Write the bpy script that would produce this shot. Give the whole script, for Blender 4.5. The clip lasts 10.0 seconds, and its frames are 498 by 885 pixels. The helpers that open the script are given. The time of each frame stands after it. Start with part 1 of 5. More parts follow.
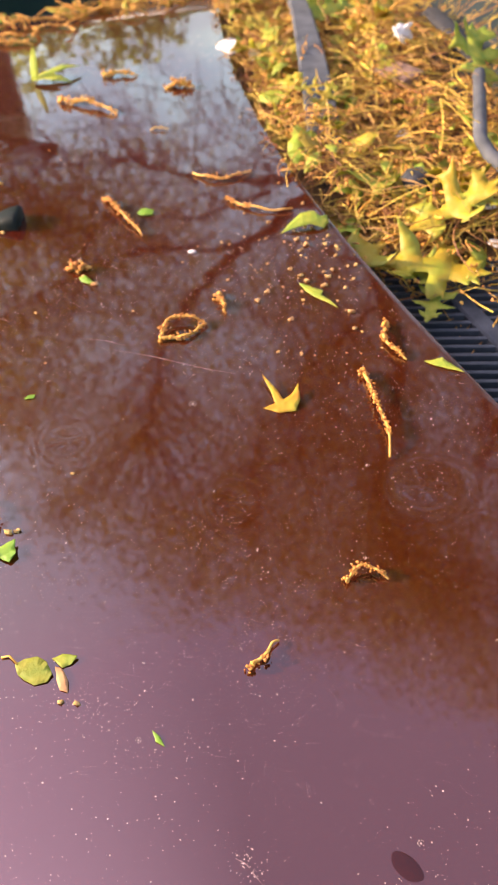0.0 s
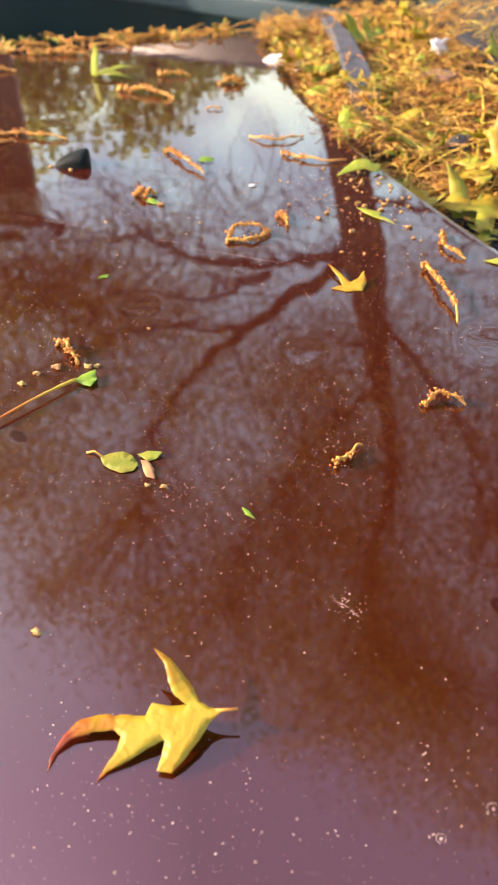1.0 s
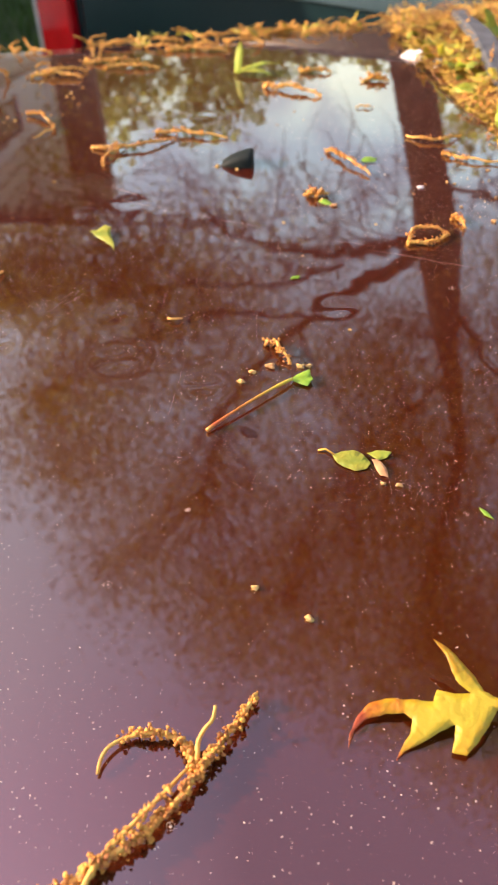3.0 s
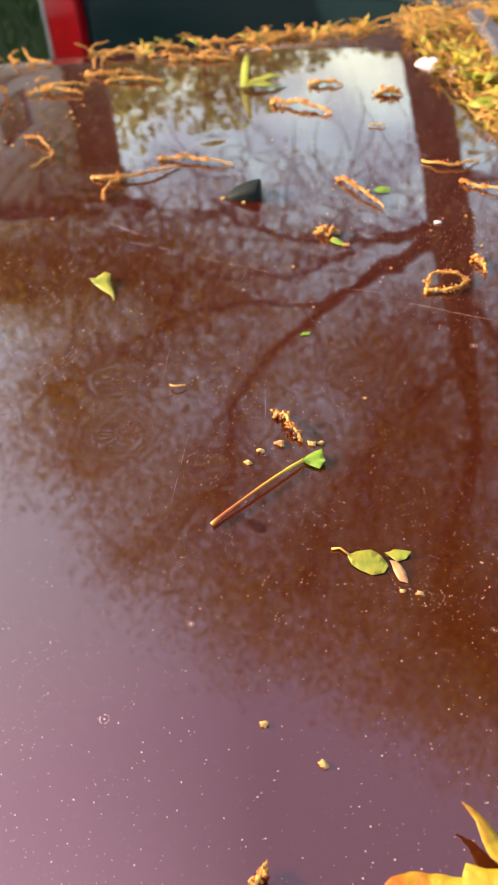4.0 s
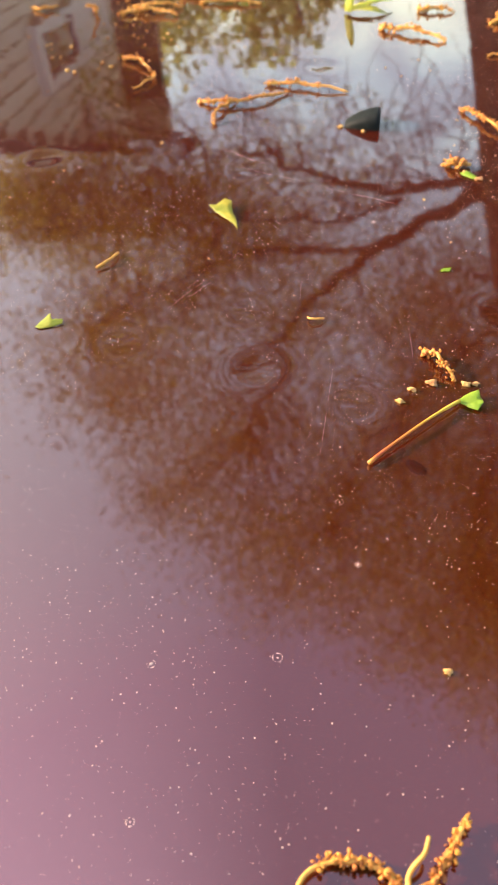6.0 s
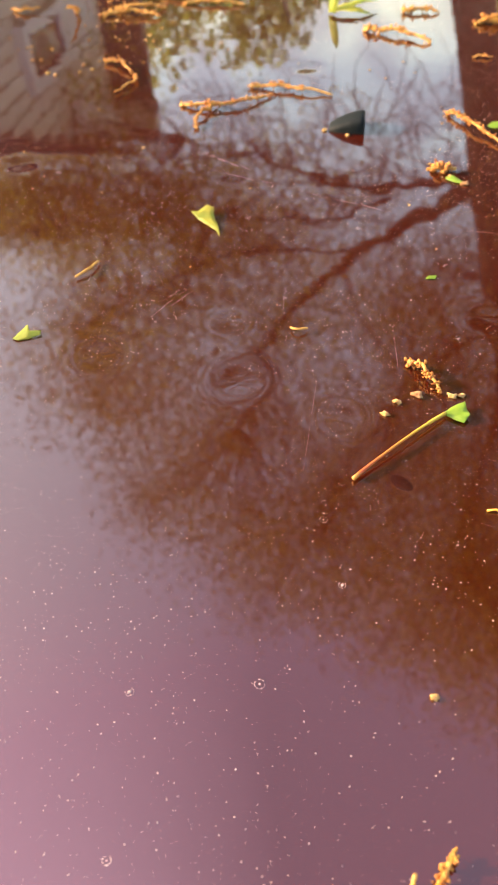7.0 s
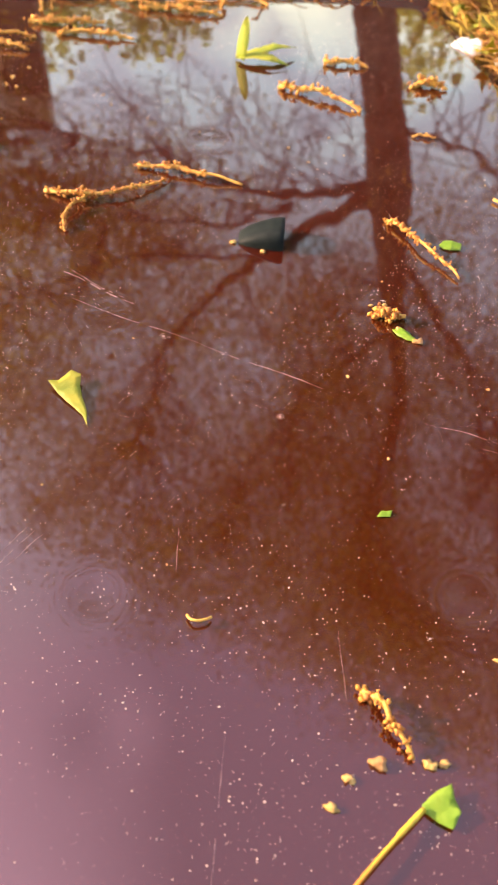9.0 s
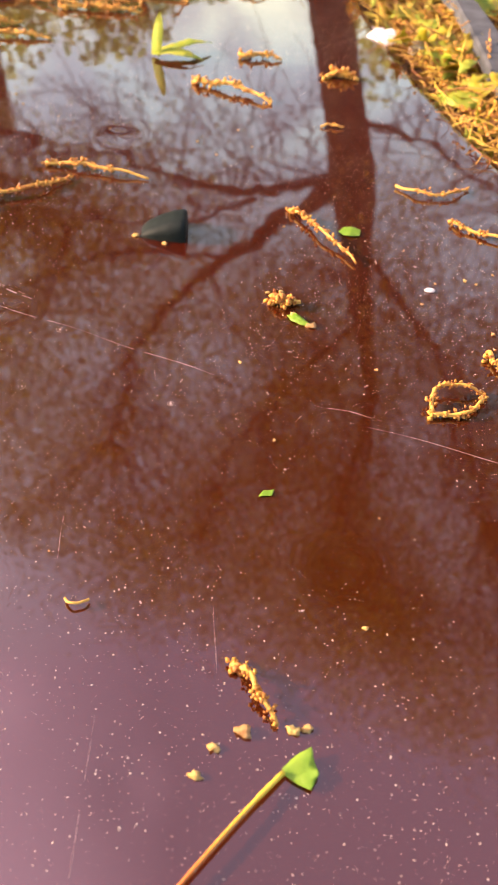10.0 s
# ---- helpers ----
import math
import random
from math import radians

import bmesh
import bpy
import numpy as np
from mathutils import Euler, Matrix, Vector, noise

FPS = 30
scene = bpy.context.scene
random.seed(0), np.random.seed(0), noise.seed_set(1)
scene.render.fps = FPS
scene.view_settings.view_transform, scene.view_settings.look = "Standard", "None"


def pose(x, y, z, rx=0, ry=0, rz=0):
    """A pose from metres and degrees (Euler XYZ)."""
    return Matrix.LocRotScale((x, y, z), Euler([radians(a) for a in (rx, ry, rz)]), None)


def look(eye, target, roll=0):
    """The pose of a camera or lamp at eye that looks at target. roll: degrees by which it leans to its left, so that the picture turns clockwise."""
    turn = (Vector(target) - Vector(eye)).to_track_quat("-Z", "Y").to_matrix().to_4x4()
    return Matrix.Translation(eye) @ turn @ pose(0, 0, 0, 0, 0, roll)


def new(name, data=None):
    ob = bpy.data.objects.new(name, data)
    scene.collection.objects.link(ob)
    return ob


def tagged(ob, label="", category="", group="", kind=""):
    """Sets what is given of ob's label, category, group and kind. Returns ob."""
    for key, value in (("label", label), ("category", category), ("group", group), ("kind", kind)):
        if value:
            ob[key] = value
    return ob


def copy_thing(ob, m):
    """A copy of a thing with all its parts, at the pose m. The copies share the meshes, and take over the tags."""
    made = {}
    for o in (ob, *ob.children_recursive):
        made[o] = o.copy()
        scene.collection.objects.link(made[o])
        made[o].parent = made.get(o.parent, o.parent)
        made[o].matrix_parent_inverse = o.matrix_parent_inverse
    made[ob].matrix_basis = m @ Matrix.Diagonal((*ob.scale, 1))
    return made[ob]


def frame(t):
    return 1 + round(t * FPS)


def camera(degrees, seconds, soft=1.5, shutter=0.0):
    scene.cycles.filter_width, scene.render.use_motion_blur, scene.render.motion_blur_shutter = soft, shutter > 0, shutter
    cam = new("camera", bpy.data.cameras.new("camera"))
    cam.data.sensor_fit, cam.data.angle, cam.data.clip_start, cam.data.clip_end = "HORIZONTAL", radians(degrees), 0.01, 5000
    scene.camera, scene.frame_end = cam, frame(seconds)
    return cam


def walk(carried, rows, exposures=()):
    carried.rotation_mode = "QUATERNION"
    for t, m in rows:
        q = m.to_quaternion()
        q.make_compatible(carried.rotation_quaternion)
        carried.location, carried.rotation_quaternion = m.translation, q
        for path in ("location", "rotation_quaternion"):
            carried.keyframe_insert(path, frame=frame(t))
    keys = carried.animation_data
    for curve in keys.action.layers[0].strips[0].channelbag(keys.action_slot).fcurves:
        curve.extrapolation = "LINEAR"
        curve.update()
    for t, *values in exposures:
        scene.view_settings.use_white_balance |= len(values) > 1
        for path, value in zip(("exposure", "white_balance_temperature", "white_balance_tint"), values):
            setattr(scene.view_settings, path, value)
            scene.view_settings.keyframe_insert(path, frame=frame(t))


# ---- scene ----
cam = camera(33.4, 10.0)
cam.data.dof.use_dof, cam.data.dof.focus_distance, cam.data.dof.aperture_fstop = True, 0.30, 27.0
PATH = [
    (0, (0.017, -0.013, 0.272), (-0.147, 1.372, -1.16), -5.3),
    (0.3, (0.005, -0.030, 0.270), (-0.078, 1.423, -1.102), -1.8),
    (0.5, (0.002, -0.058, 0.245), (-0.113, 1.437, -1.079), -2.0),
    (1, (-0.018, -0.098, 0.196), (-0.16, 1.463, -1.046), -1.8),
    (1.5, (-0.03, -0.11, 0.2), (-0.199, 1.452, -1.037), -1.8),
    (2, (-0.043, -0.115, 0.201), (-0.244, 1.438, -1.043), -1.7),
    (2.5, (-0.067, -0.12, 0.205), (-0.32, 1.42, -1.046), -2.5),
    (2.7, (-0.078, -0.122, 0.206), (-0.344, 1.411, -1.051), -2.7),
    (3.8, (-0.084, -0.072, 0.236), (-0.399, 1.428, -1.048), -5.3),
    (4, (-0.085, -0.068, 0.231), (-0.398, 1.422, -1.067), -5.0),
    (4.5, (-0.105, -0.069, 0.21), (-0.434, 1.355, -1.156), -4.6),
    (5, (-0.126, -0.074, 0.214), (-0.493, 1.315, -1.178), -4.7),
    (5.2, (-0.129, -0.074, 0.216), (-0.511, 1.31, -1.177), -4.9),
    (6.5, (-0.135, -0.066, 0.22), (-0.5, 1.335, -1.159), -4.4),
    (7, (-0.133, -0.059, 0.219), (-0.485, 1.338, -1.168), -4.5),
    (7.5, (-0.127, -0.005, 0.215), (-0.448, 1.366, -1.206), -5.3),
    (8, (-0.143, 0.049, 0.216), (-0.366, 1.42, -1.224), -2.1),
    (8.5, (-0.154, 0.091, 0.22), (-0.294, 1.487, -1.205), 1.4),
    (9, (-0.157, 0.1, 0.212), (-0.268, 1.505, -1.207), 2.4),
    (9.5, (-0.139, 0.099, 0.209), (-0.24, 1.499, -1.216), 1.8),
    (10, (-0.124, 0.095, 0.214), (-0.18, 1.501, -1.208), 1.7),
]
walk(cam, [(t, look(eye, target, roll)) for t, eye, target, roll in PATH], [(0.0, 1.62, 7400, 32), (2.7, 1.52, 7500, 31), (4.5, 1.59, 7700, 32), (7.5, 1.66, 8050, 35), (10.0, 1.64, 8300, 36)])

# ---- world and sun ----
SUN_AZ, SUN_EL = -87.0, 20.0          # clockwise from +y, degrees
world = bpy.data.worlds.new("sky")
scene.world = world
world.use_nodes = True
wn, wl = world.node_tree.nodes, world.node_tree.links
sky = wn.new("ShaderNodeTexSky")
sky.sky_type, sky.sun_disc = "NISHITA", False
sky.sun_elevation, sky.sun_rotation = radians(SUN_EL), radians(SUN_AZ)
sky.dust_density, sky.air_density, sky.ozone_density = 2.2, 1.2, 2.4
wl.new(sky.outputs["Color"], wn["Background"].inputs["Color"])
wn["Background"].inputs["Strength"].default_value = 0.15

sun_data = bpy.data.lights.new("sun", "SUN")
sun_data.energy, sun_data.angle, sun_data.color = 3.8, radians(0.5), (1.0, 0.86, 0.66)
sun = new("sun", sun_data)
toward = Vector((math.sin(radians(SUN_AZ)) * math.cos(radians(SUN_EL)), math.cos(radians(SUN_AZ)) * math.cos(radians(SUN_EL)), math.sin(radians(SUN_EL))))
sun.matrix_world = look(toward * 30, (0, 0, 0))


# ---- materials ----
def rgba(c):
    return (*c, 1.0)


def material(name, a, b, rough=0.5, scale=40.0, detail=4.0, bump=0.0, bump_scale=None, metal=0.0, translucent=0.0, vary=0.0, island=False, coat=0.0):
    """Principled material whose colour wanders between a and b by noise, with optional fine relief."""
    m = bpy.data.materials.new(name)
    m.use_nodes = True
    n, l = m.node_tree.nodes, m.node_tree.links
    p = n["Principled BSDF"]
    tc = n.new("ShaderNodeTexCoord")
    t = n.new("ShaderNodeTexNoise")
    t.inputs["Scale"].default_value, t.inputs["Detail"].default_value = scale, detail
    l.new(tc.outputs["Object"], t.inputs["Vector"])
    r = n.new("ShaderNodeValToRGB")
    r.color_ramp.elements[0].position, r.color_ramp.elements[1].position = 0.32, 0.68
    r.color_ramp.elements[0].color, r.color_ramp.elements[1].color = rgba(a), rgba(b)
    l.new(t.outputs["Fac"], r.inputs["Fac"])
    colour = r.outputs["Color"]
    if vary:
        hsv = n.new("ShaderNodeHueSaturation")
        mr = n.new("ShaderNodeMapRange")
        mr.inputs["To Min"].default_value, mr.inputs["To Max"].default_value = 1 - vary, 1 + vary
        if island:
            src = n.new("ShaderNodeNewGeometry").outputs["Random Per Island"]
        else:
            src = n.new("ShaderNodeObjectInfo").outputs["Random"]
        l.new(src, mr.inputs["Value"])
        l.new(mr.outputs["Result"], hsv.inputs["Value"])
        hue = n.new("ShaderNodeMapRange")
        hue.inputs["To Min"].default_value, hue.inputs["To Max"].default_value = 0.5 - vary * 0.06, 0.5 + vary * 0.06
        l.new(src, hue.inputs["Value"])
        l.new(hue.outputs["Result"], hsv.inputs["Hue"])
        l.new(colour, hsv.inputs["Color"])
        colour = hsv.outputs["Color"]
    l.new(colour, p.inputs["Base Color"])
    p.inputs["Roughness"].default_value, p.inputs["Metallic"].default_value = rough, metal
    p.inputs["Coat Weight"].default_value = coat
    if bump:
        t2 = n.new("ShaderNodeTexNoise")
        t2.inputs["Scale"].default_value, t2.inputs["Detail"].default_value = bump_scale or scale * 3, 5
        l.new(tc.outputs["Object"], t2.inputs["Vector"])
        bp = n.new("ShaderNodeBump")
        bp.inputs["Strength"].default_value, bp.inputs["Distance"].default_value = 1.0, bump
        l.new(t2.outputs["Fac"], bp.inputs["Height"])
        l.new(bp.outputs["Normal"], p.inputs["Normal"])
    if translucent:
        tr = n.new("ShaderNodeBsdfTranslucent")
        mx = n.new("ShaderNodeMixShader")
        l.new(colour, tr.inputs["Color"])
        mx.inputs["Fac"].default_value = translucent
        l.new(p.outputs["BSDF"], mx.inputs[1])
        l.new(tr.outputs["BSDF"], mx.inputs[2])
        l.new(mx.outputs["Shader"], n["Material Output"].inputs["Surface"])
    return m


def paint_material():
    """Maroon clear-coated car paint with fine flake, faint dust film and orange peel."""
    m = bpy.data.materials.new("maroon_paint")
    m.use_nodes = True
    n, l = m.node_tree.nodes, m.node_tree.links
    p = n["Principled BSDF"]
    tc = n.new("ShaderNodeTexCoord")
    t = n.new("ShaderNodeTexNoise")
    t.inputs["Scale"].default_value, t.inputs["Detail"].default_value = 9.0, 6
    l.new(tc.outputs["Object"], t.inputs["Vector"])
    r = n.new("ShaderNodeValToRGB")
    r.color_ramp.elements[0].color, r.color_ramp.elements[1].color = (0.034, 0.0037, 0.0006, 1), (0.047, 0.0056, 0.0009, 1)
    l.new(t.outputs["Fac"], r.inputs["Fac"])
    # dust film: pale, in soft clouds and fine grains
    d = n.new("ShaderNodeTexNoise")
    d.inputs["Scale"].default_value, d.inputs["Detail"].default_value = 900.0, 3
    l.new(tc.outputs["Object"], d.inputs["Vector"])
    dr = n.new("ShaderNodeValToRGB")
    dr.color_ramp.elements[0].position, dr.color_ramp.elements[1].position = 0.62, 0.80
    dr.color_ramp.elements[1].color = (0.22, 0.22, 0.22, 1)
    l.new(d.outputs["Fac"], dr.inputs["Fac"])
    d2 = n.new("ShaderNodeTexNoise")
    d2.inputs["Scale"].default_value, d2.inputs["Detail"].default_value = 14.0, 8
    l.new(tc.outputs["Object"], d2.inputs["Vector"])
    dm = n.new("ShaderNodeMath")
    dm.operation = "MULTIPLY"
    l.new(dr.outputs["Color"], dm.inputs[0])
    l.new(d2.outputs["Fac"], dm.inputs[1])
    mx = n.new("ShaderNodeMix")
    mx.data_type = "RGBA"
    mx.inputs["B"].default_value = (0.45, 0.36, 0.30, 1)
    l.new(dm.outputs["Value"], mx.inputs["Factor"])
    l.new(r.outputs["Color"], mx.inputs["A"])
    l.new(mx.outputs["Result"], p.inputs["Base Color"])
    p.inputs["Metallic"].default_value, p.inputs["Roughness"].default_value = 0.0, 0.5
    p.inputs["Specular IOR Level"].default_value = 0.02
    p.inputs["Coat Weight"].default_value, p.inputs["Coat Roughness"].default_value, p.inputs["Coat IOR"].default_value = 1.0, 0.024, 1.95
    w = n.new("ShaderNodeTexNoise")
    w.inputs["Scale"].default_value, w.inputs["Detail"].default_value = 26.0, 2
    l.new(tc.outputs["Object"], w.inputs["Vector"])
    bp = n.new("ShaderNodeBump")
    bp.inputs["Strength"].default_value, bp.inputs["Distance"].default_value = 1.0, 0.00010
    l.new(w.outputs["Fac"], bp.inputs["Height"])
    l.new(bp.outputs["Normal"], p.inputs["Coat Normal"])
    return m


PAINT = paint_material()
STUB_GREEN = material("leaf_fresh_green", (0.15, 0.36, 0.025), (0.27, 0.46, 0.045), 0.45, 160, bump=0.0003, bump_scale=600, translucent=0.35)
BLACK_PLASTIC = material("black_plastic", (0.012, 0.014, 0.014), (0.03, 0.034, 0.034), 0.5, 90, bump=0.0001, bump_scale=900)
GREY_PLASTIC = material("weathered_plastic", (0.05, 0.057, 0.062), (0.10, 0.11, 0.118), 0.75, 60, bump=0.0002, bump_scale=500)
NOZZLE_PLASTIC = material("nozzle_plastic", (0.004, 0.009, 0.008), (0.010, 0.017, 0.014), 0.62, 200, bump=0.00005, bump_scale=1500)
GREY_PLASTIC.node_tree.nodes["Principled BSDF"].inputs["Specular IOR Level"].default_value = 0.25
NOZZLE_PLASTIC.node_tree.nodes["Principled BSDF"].inputs["Specular IOR Level"].default_value = 0.15
RUBBER = material("rubber", (0.012, 0.012, 0.012), (0.03, 0.03, 0.03), 0.7, 80)
GLASS = material("tinted_windscreen", (0.02, 0.032, 0.030), (0.035, 0.05, 0.045), 0.55, 10)
GLASS.node_tree.nodes["Principled BSDF"].inputs["Specular IOR Level"].default_value = 0.25
FLORET = material("catkin_florets", (0.36, 0.12, 0.018), (0.66, 0.30, 0.055), 0.75, 420, vary=0.25, island=True)
FLORET_FAR = material("catkin_florets_orange", (0.44, 0.18, 0.03), (0.74, 0.39, 0.075), 0.75, 300, vary=0.25, island=True)
STEM = material("catkin_stem", (0.55, 0.27, 0.04), (0.70, 0.42, 0.08), 0.6, 300)
REDSTEM = material("leaf_stalk", (0.60, 0.20, 0.025), (0.70, 0.46, 0.05), 0.45, 30)
LEAF_YELLOW = material("leaf_yellow", (0.56, 0.24, 0.015), (0.54, 0.44, 0.035), 0.6, 85, bump=0.0004, bump_scale=500, translucent=0.3, vary=0.12)
LEAF_GREEN = material("leaf_green", (0.22, 0.34, 0.03), (0.44, 0.44, 0.045), 0.6, 140, bump=0.0004, bump_scale=500, translucent=0.3, vary=0.2)
LEAF_OLIVE = material("leaf_yellow_green", (0.46, 0.28, 0.018), (0.34, 0.36, 0.03), 0.5, 70, bump=0.0002, bump_scale=700, translucent=0.3, vary=0.15)
LEAF_BROWN = material("leaf_brown", (0.30, 0.13, 0.05), (0.55, 0.30, 0.12), 0.7, 160, bump=0.0002, translucent=0.15)
PETAL = material("white_petal", (0.75, 0.72, 0.66), (0.85, 0.84, 0.80), 0.6, 120, translucent=0.3)
CRUMB = material("pollen_crumb", (0.36, 0.17, 0.035), (0.70, 0.48, 0.17), 0.8, 420, bump=0.0005, bump_scale=900, vary=0.25)
SPECK = material("pollen_dust", (0.56, 0.43, 0.31), (0.76, 0.66, 0.53), 0.8, 300, vary=0.3, island=True)
SCRATCH = material("scratched_clearcoat", (0.26, 0.16, 0.13), (0.42, 0.30, 0.26), 0.6, 700)
SAP = material("sap_stain", (0.022, 0.003, 0.002), (0.034, 0.005, 0.003), 0.06, 120)
WOOD_CHIP = material("bark_chip", (0.10, 0.055, 0.035), (0.22, 0.13, 0.085), 0.8, 90, bump=0.0006)
TRUCK = material("dark_green_paint", (0.003, 0.016, 0.019), (0.006, 0.022, 0.025), 0.28, 3)
TRUCK.node_tree.nodes["Principled BSDF"].inputs["Specular IOR Level"].default_value = 0.12
# Tailgate crease: the sky sheen it catches is put into a paler green.
CREASE_SHEEN = material("crease_sky_sheen", (0.030, 0.060, 0.070), (0.042, 0.078, 0.090), 0.3, 5)
CREASE_SHEEN.node_tree.nodes["Principled BSDF"].inputs["Specular IOR Level"].default_value = 0.25
RED_LENS = material("red_lens", (0.62, 0.004, 0.010), (0.74, 0.008, 0.014), 0.15, 20, translucent=0.25, coat=1.0)
CHROME = material("pale_trim", (0.55, 0.55, 0.55), (0.7, 0.7, 0.7), 0.3, 30, metal=0.6)
GRASS = material("grass", (0.03, 0.085, 0.012), (0.09, 0.17, 0.03), 0.8, 3, vary=0.3, island=True, translucent=0.2)
SOIL = material("lawn_ground", (0.035, 0.06, 0.015), (0.08, 0.11, 0.035), 0.95, 1.2, bump=0.02, bump_scale=20)
ASPHALT = material("driveway_asphalt", (0.04, 0.04, 0.042), (0.065, 0.063, 0.06), 0.9, 6, bump=0.004, bump_scale=160)
BARK = material("bark", (0.06, 0.05, 0.032), (0.14, 0.115, 0.075), 0.95, 5, bump=0.03, bump_scale=14)
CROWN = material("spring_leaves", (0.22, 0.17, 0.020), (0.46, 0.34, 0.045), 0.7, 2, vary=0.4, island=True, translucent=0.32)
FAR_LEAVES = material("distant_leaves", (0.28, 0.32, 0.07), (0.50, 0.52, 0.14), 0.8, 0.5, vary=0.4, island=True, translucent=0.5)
# Lighter olive copy of the crown leaves; the sunlight is put into the colour.
CROWN_SUNLIT = material("sunlit_spring_leaves", (0.28, 0.26, 0.025), (0.52, 0.46, 0.05), 0.7, 2, vary=0.4, island=True, translucent=0.5)
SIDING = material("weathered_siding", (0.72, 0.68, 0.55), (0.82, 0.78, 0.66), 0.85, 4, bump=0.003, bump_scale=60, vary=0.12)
# Siding for the end wall: the shade on that face is put into the colour.
SHADED_SIDING = material("shaded_siding", (0.15, 0.125, 0.10), (0.21, 0.18, 0.145), 0.85, 4, vary=0.12)
WHITE_TRIM = material("painted_trim", (0.80, 0.80, 0.78), (0.86, 0.86, 0.84), 0.6, 8)
ROOF = material("roof_shingle", (0.05, 0.045, 0.042), (0.10, 0.09, 0.085), 0.9, 7, bump=0.01)
PANE = material("window_pane", (0.03, 0.025, 0.025), (0.05, 0.035, 0.03), 0.05, 2)


# ---- mesh helpers ----
def part(name, bm, mat, parent=None, label="", smooth=True):
    """Link a bmesh as one mesh object, under a parent if given."""
    me = bpy.data.meshes.new(name)
    bm.normal_update()
    bm.to_mesh(me)
    bm.free()
    me.materials.append(mat)
    if smooth:
        me.shade_smooth()
    ob = new(name, me)
    if parent is not None:
        ob.parent = parent
    if label:
        ob["label"] = label
    return ob


def from_arrays(name, verts, faces, mat, parent=None, label="", smooth=False):
    me = bpy.data.meshes.new(name)
    me.from_pydata([tuple(v) for v in verts], [], faces)
    me.materials.append(mat)
    me.update()
    if smooth:
        me.shade_smooth()
    ob = new(name, me)
    if parent is not None:
        ob.parent = parent
    if label:
        ob["label"] = label
    return ob


def thing(name, at, label, category, group="", kind=""):
    e = new(name)
    e.empty_display_size = 0.02
    e.location = at
    return tagged(e, label, category, group, kind)


def box(bm, lo, hi, bevel=0.0, turn=None):
    lo, hi = Vector(lo), Vector(hi)
    m = Matrix.Translation((lo + hi) / 2) @ Matrix.Diagonal((*(hi - lo), 1))
    g = bmesh.ops.create_cube(bm, size=1, matrix=(turn or Matrix()) @ m)
    if bevel:
        es = list({e for v in g["verts"] for e in v.link_edges})
        bmesh.ops.bevel(bm, geom=es, offset=bevel, segments=2, affect="EDGES", profile=0.6)


def tube(bm, pts, radii, sides=6, flat=1.0):
    """A swept tube with closed ends; flat squashes it in z."""
    rings, up = [], Vector((0, 0, 1))
    pts = [Vector(p) for p in pts]
    for i, p in enumerate(pts):
        d = (pts[min(i + 1, len(pts) - 1)] - pts[max(i - 1, 0)]).normalized()
        s = d.cross(up)
        s = s.normalized() if s.length > 1e-4 else Vector((1, 0, 0))
        u = s.cross(d)
        r = radii[i]
        rings.append([bm.verts.new(p + (s * math.cos(a) + u * math.sin(a) * flat) * r) for a in (2 * math.pi * k / sides for k in range(sides))])
    for a, b in zip(rings, rings[1:]):
        for k in range(sides):
            bm.faces.new((a[k], a[(k + 1) % sides], b[(k + 1) % sides], b[k]))
    bm.faces.new(rings[0][::-1])
    bm.faces.new(rings[-1])


def bar(bm, pts, widths, height):
    """A flat bar with chamfered upper edges, swept along pts."""
    rings = []
    pts = [Vector(p) for p in pts]
    for i, p in enumerate(pts):
        d = (pts[min(i + 1, len(pts) - 1)] - pts[max(i - 1, 0)]).normalized()
        s = d.cross(Vector((0, 0, 1))).normalized()
        u = s.cross(d)
        w, c = widths[i], height * 0.3
        rings.append([bm.verts.new(p + s * a + u * b) for a, b in ((-w, -height), (w, -height), (w, height - c), (w - c, height), (c - w, height), (-w, height - c))])
    for a, b in zip(rings, rings[1:]):
        for k in range(6):
            bm.faces.new((a[k], a[(k + 1) % 6], b[(k + 1) % 6], b[k]))
    bm.faces.new(rings[0][::-1])
    bm.faces.new(rings[-1])


# ---- the car under the camera ----
def far_side(x, y):
    return y - 0.28 * (x + 0.12)


def hood_z(x, y):
    """Height of the hood's skin: nearly flat, crowned, rolling off at the far wing."""
    v = far_side(x, y)
    return -0.03 * max(0.0, y - 0.1) ** 2 - 0.03 * max(0.0, -0.1 - y) ** 2 - 1.0 * max(0.0, v - 0.85) ** 2 - 0.05 * max(0.0, -0.5 - x) ** 2


def rear_edge(y):
    """x of the hood's rear edge beside the cowl."""
    if y > 0.275:
        s = y - 0.275
        x = 0.101 - 0.503 * s + 0.34 * s * s
    else:
        x = 0.101 + 0.503 * (0.275 - y)
    return x


DENTS = [(-0.264, 0.207, 9, 0.16), (-0.200, 0.198, 11, 0.24), (-0.213, 0.239, 8, 0.16), (-0.374, 0.386, 9, 0.22), (-0.156, 0.180, 9, 0.14),
         (-0.242, 0.382, 9, 0.18), (0.063, 0.224, 12, 0.26), (-0.224, 0.559, 11, 0.22), (-0.100, 0.253, 10, 0.16), (-0.02, 0.215, 9, 0.15)]


def smin_step(a, lo, hi):
    s = np.clip((a - lo) / (hi - lo), 0, 1)
    return s * s * (3 - 2 * s)


car = thing("car", (0, 0, -0.95), "maroon car with hail-dented hood littered with catkins", "car")


def under(ob):
    """Keep a car part where its world coordinates put it."""
    ob.location.z += 0.95
    return ob


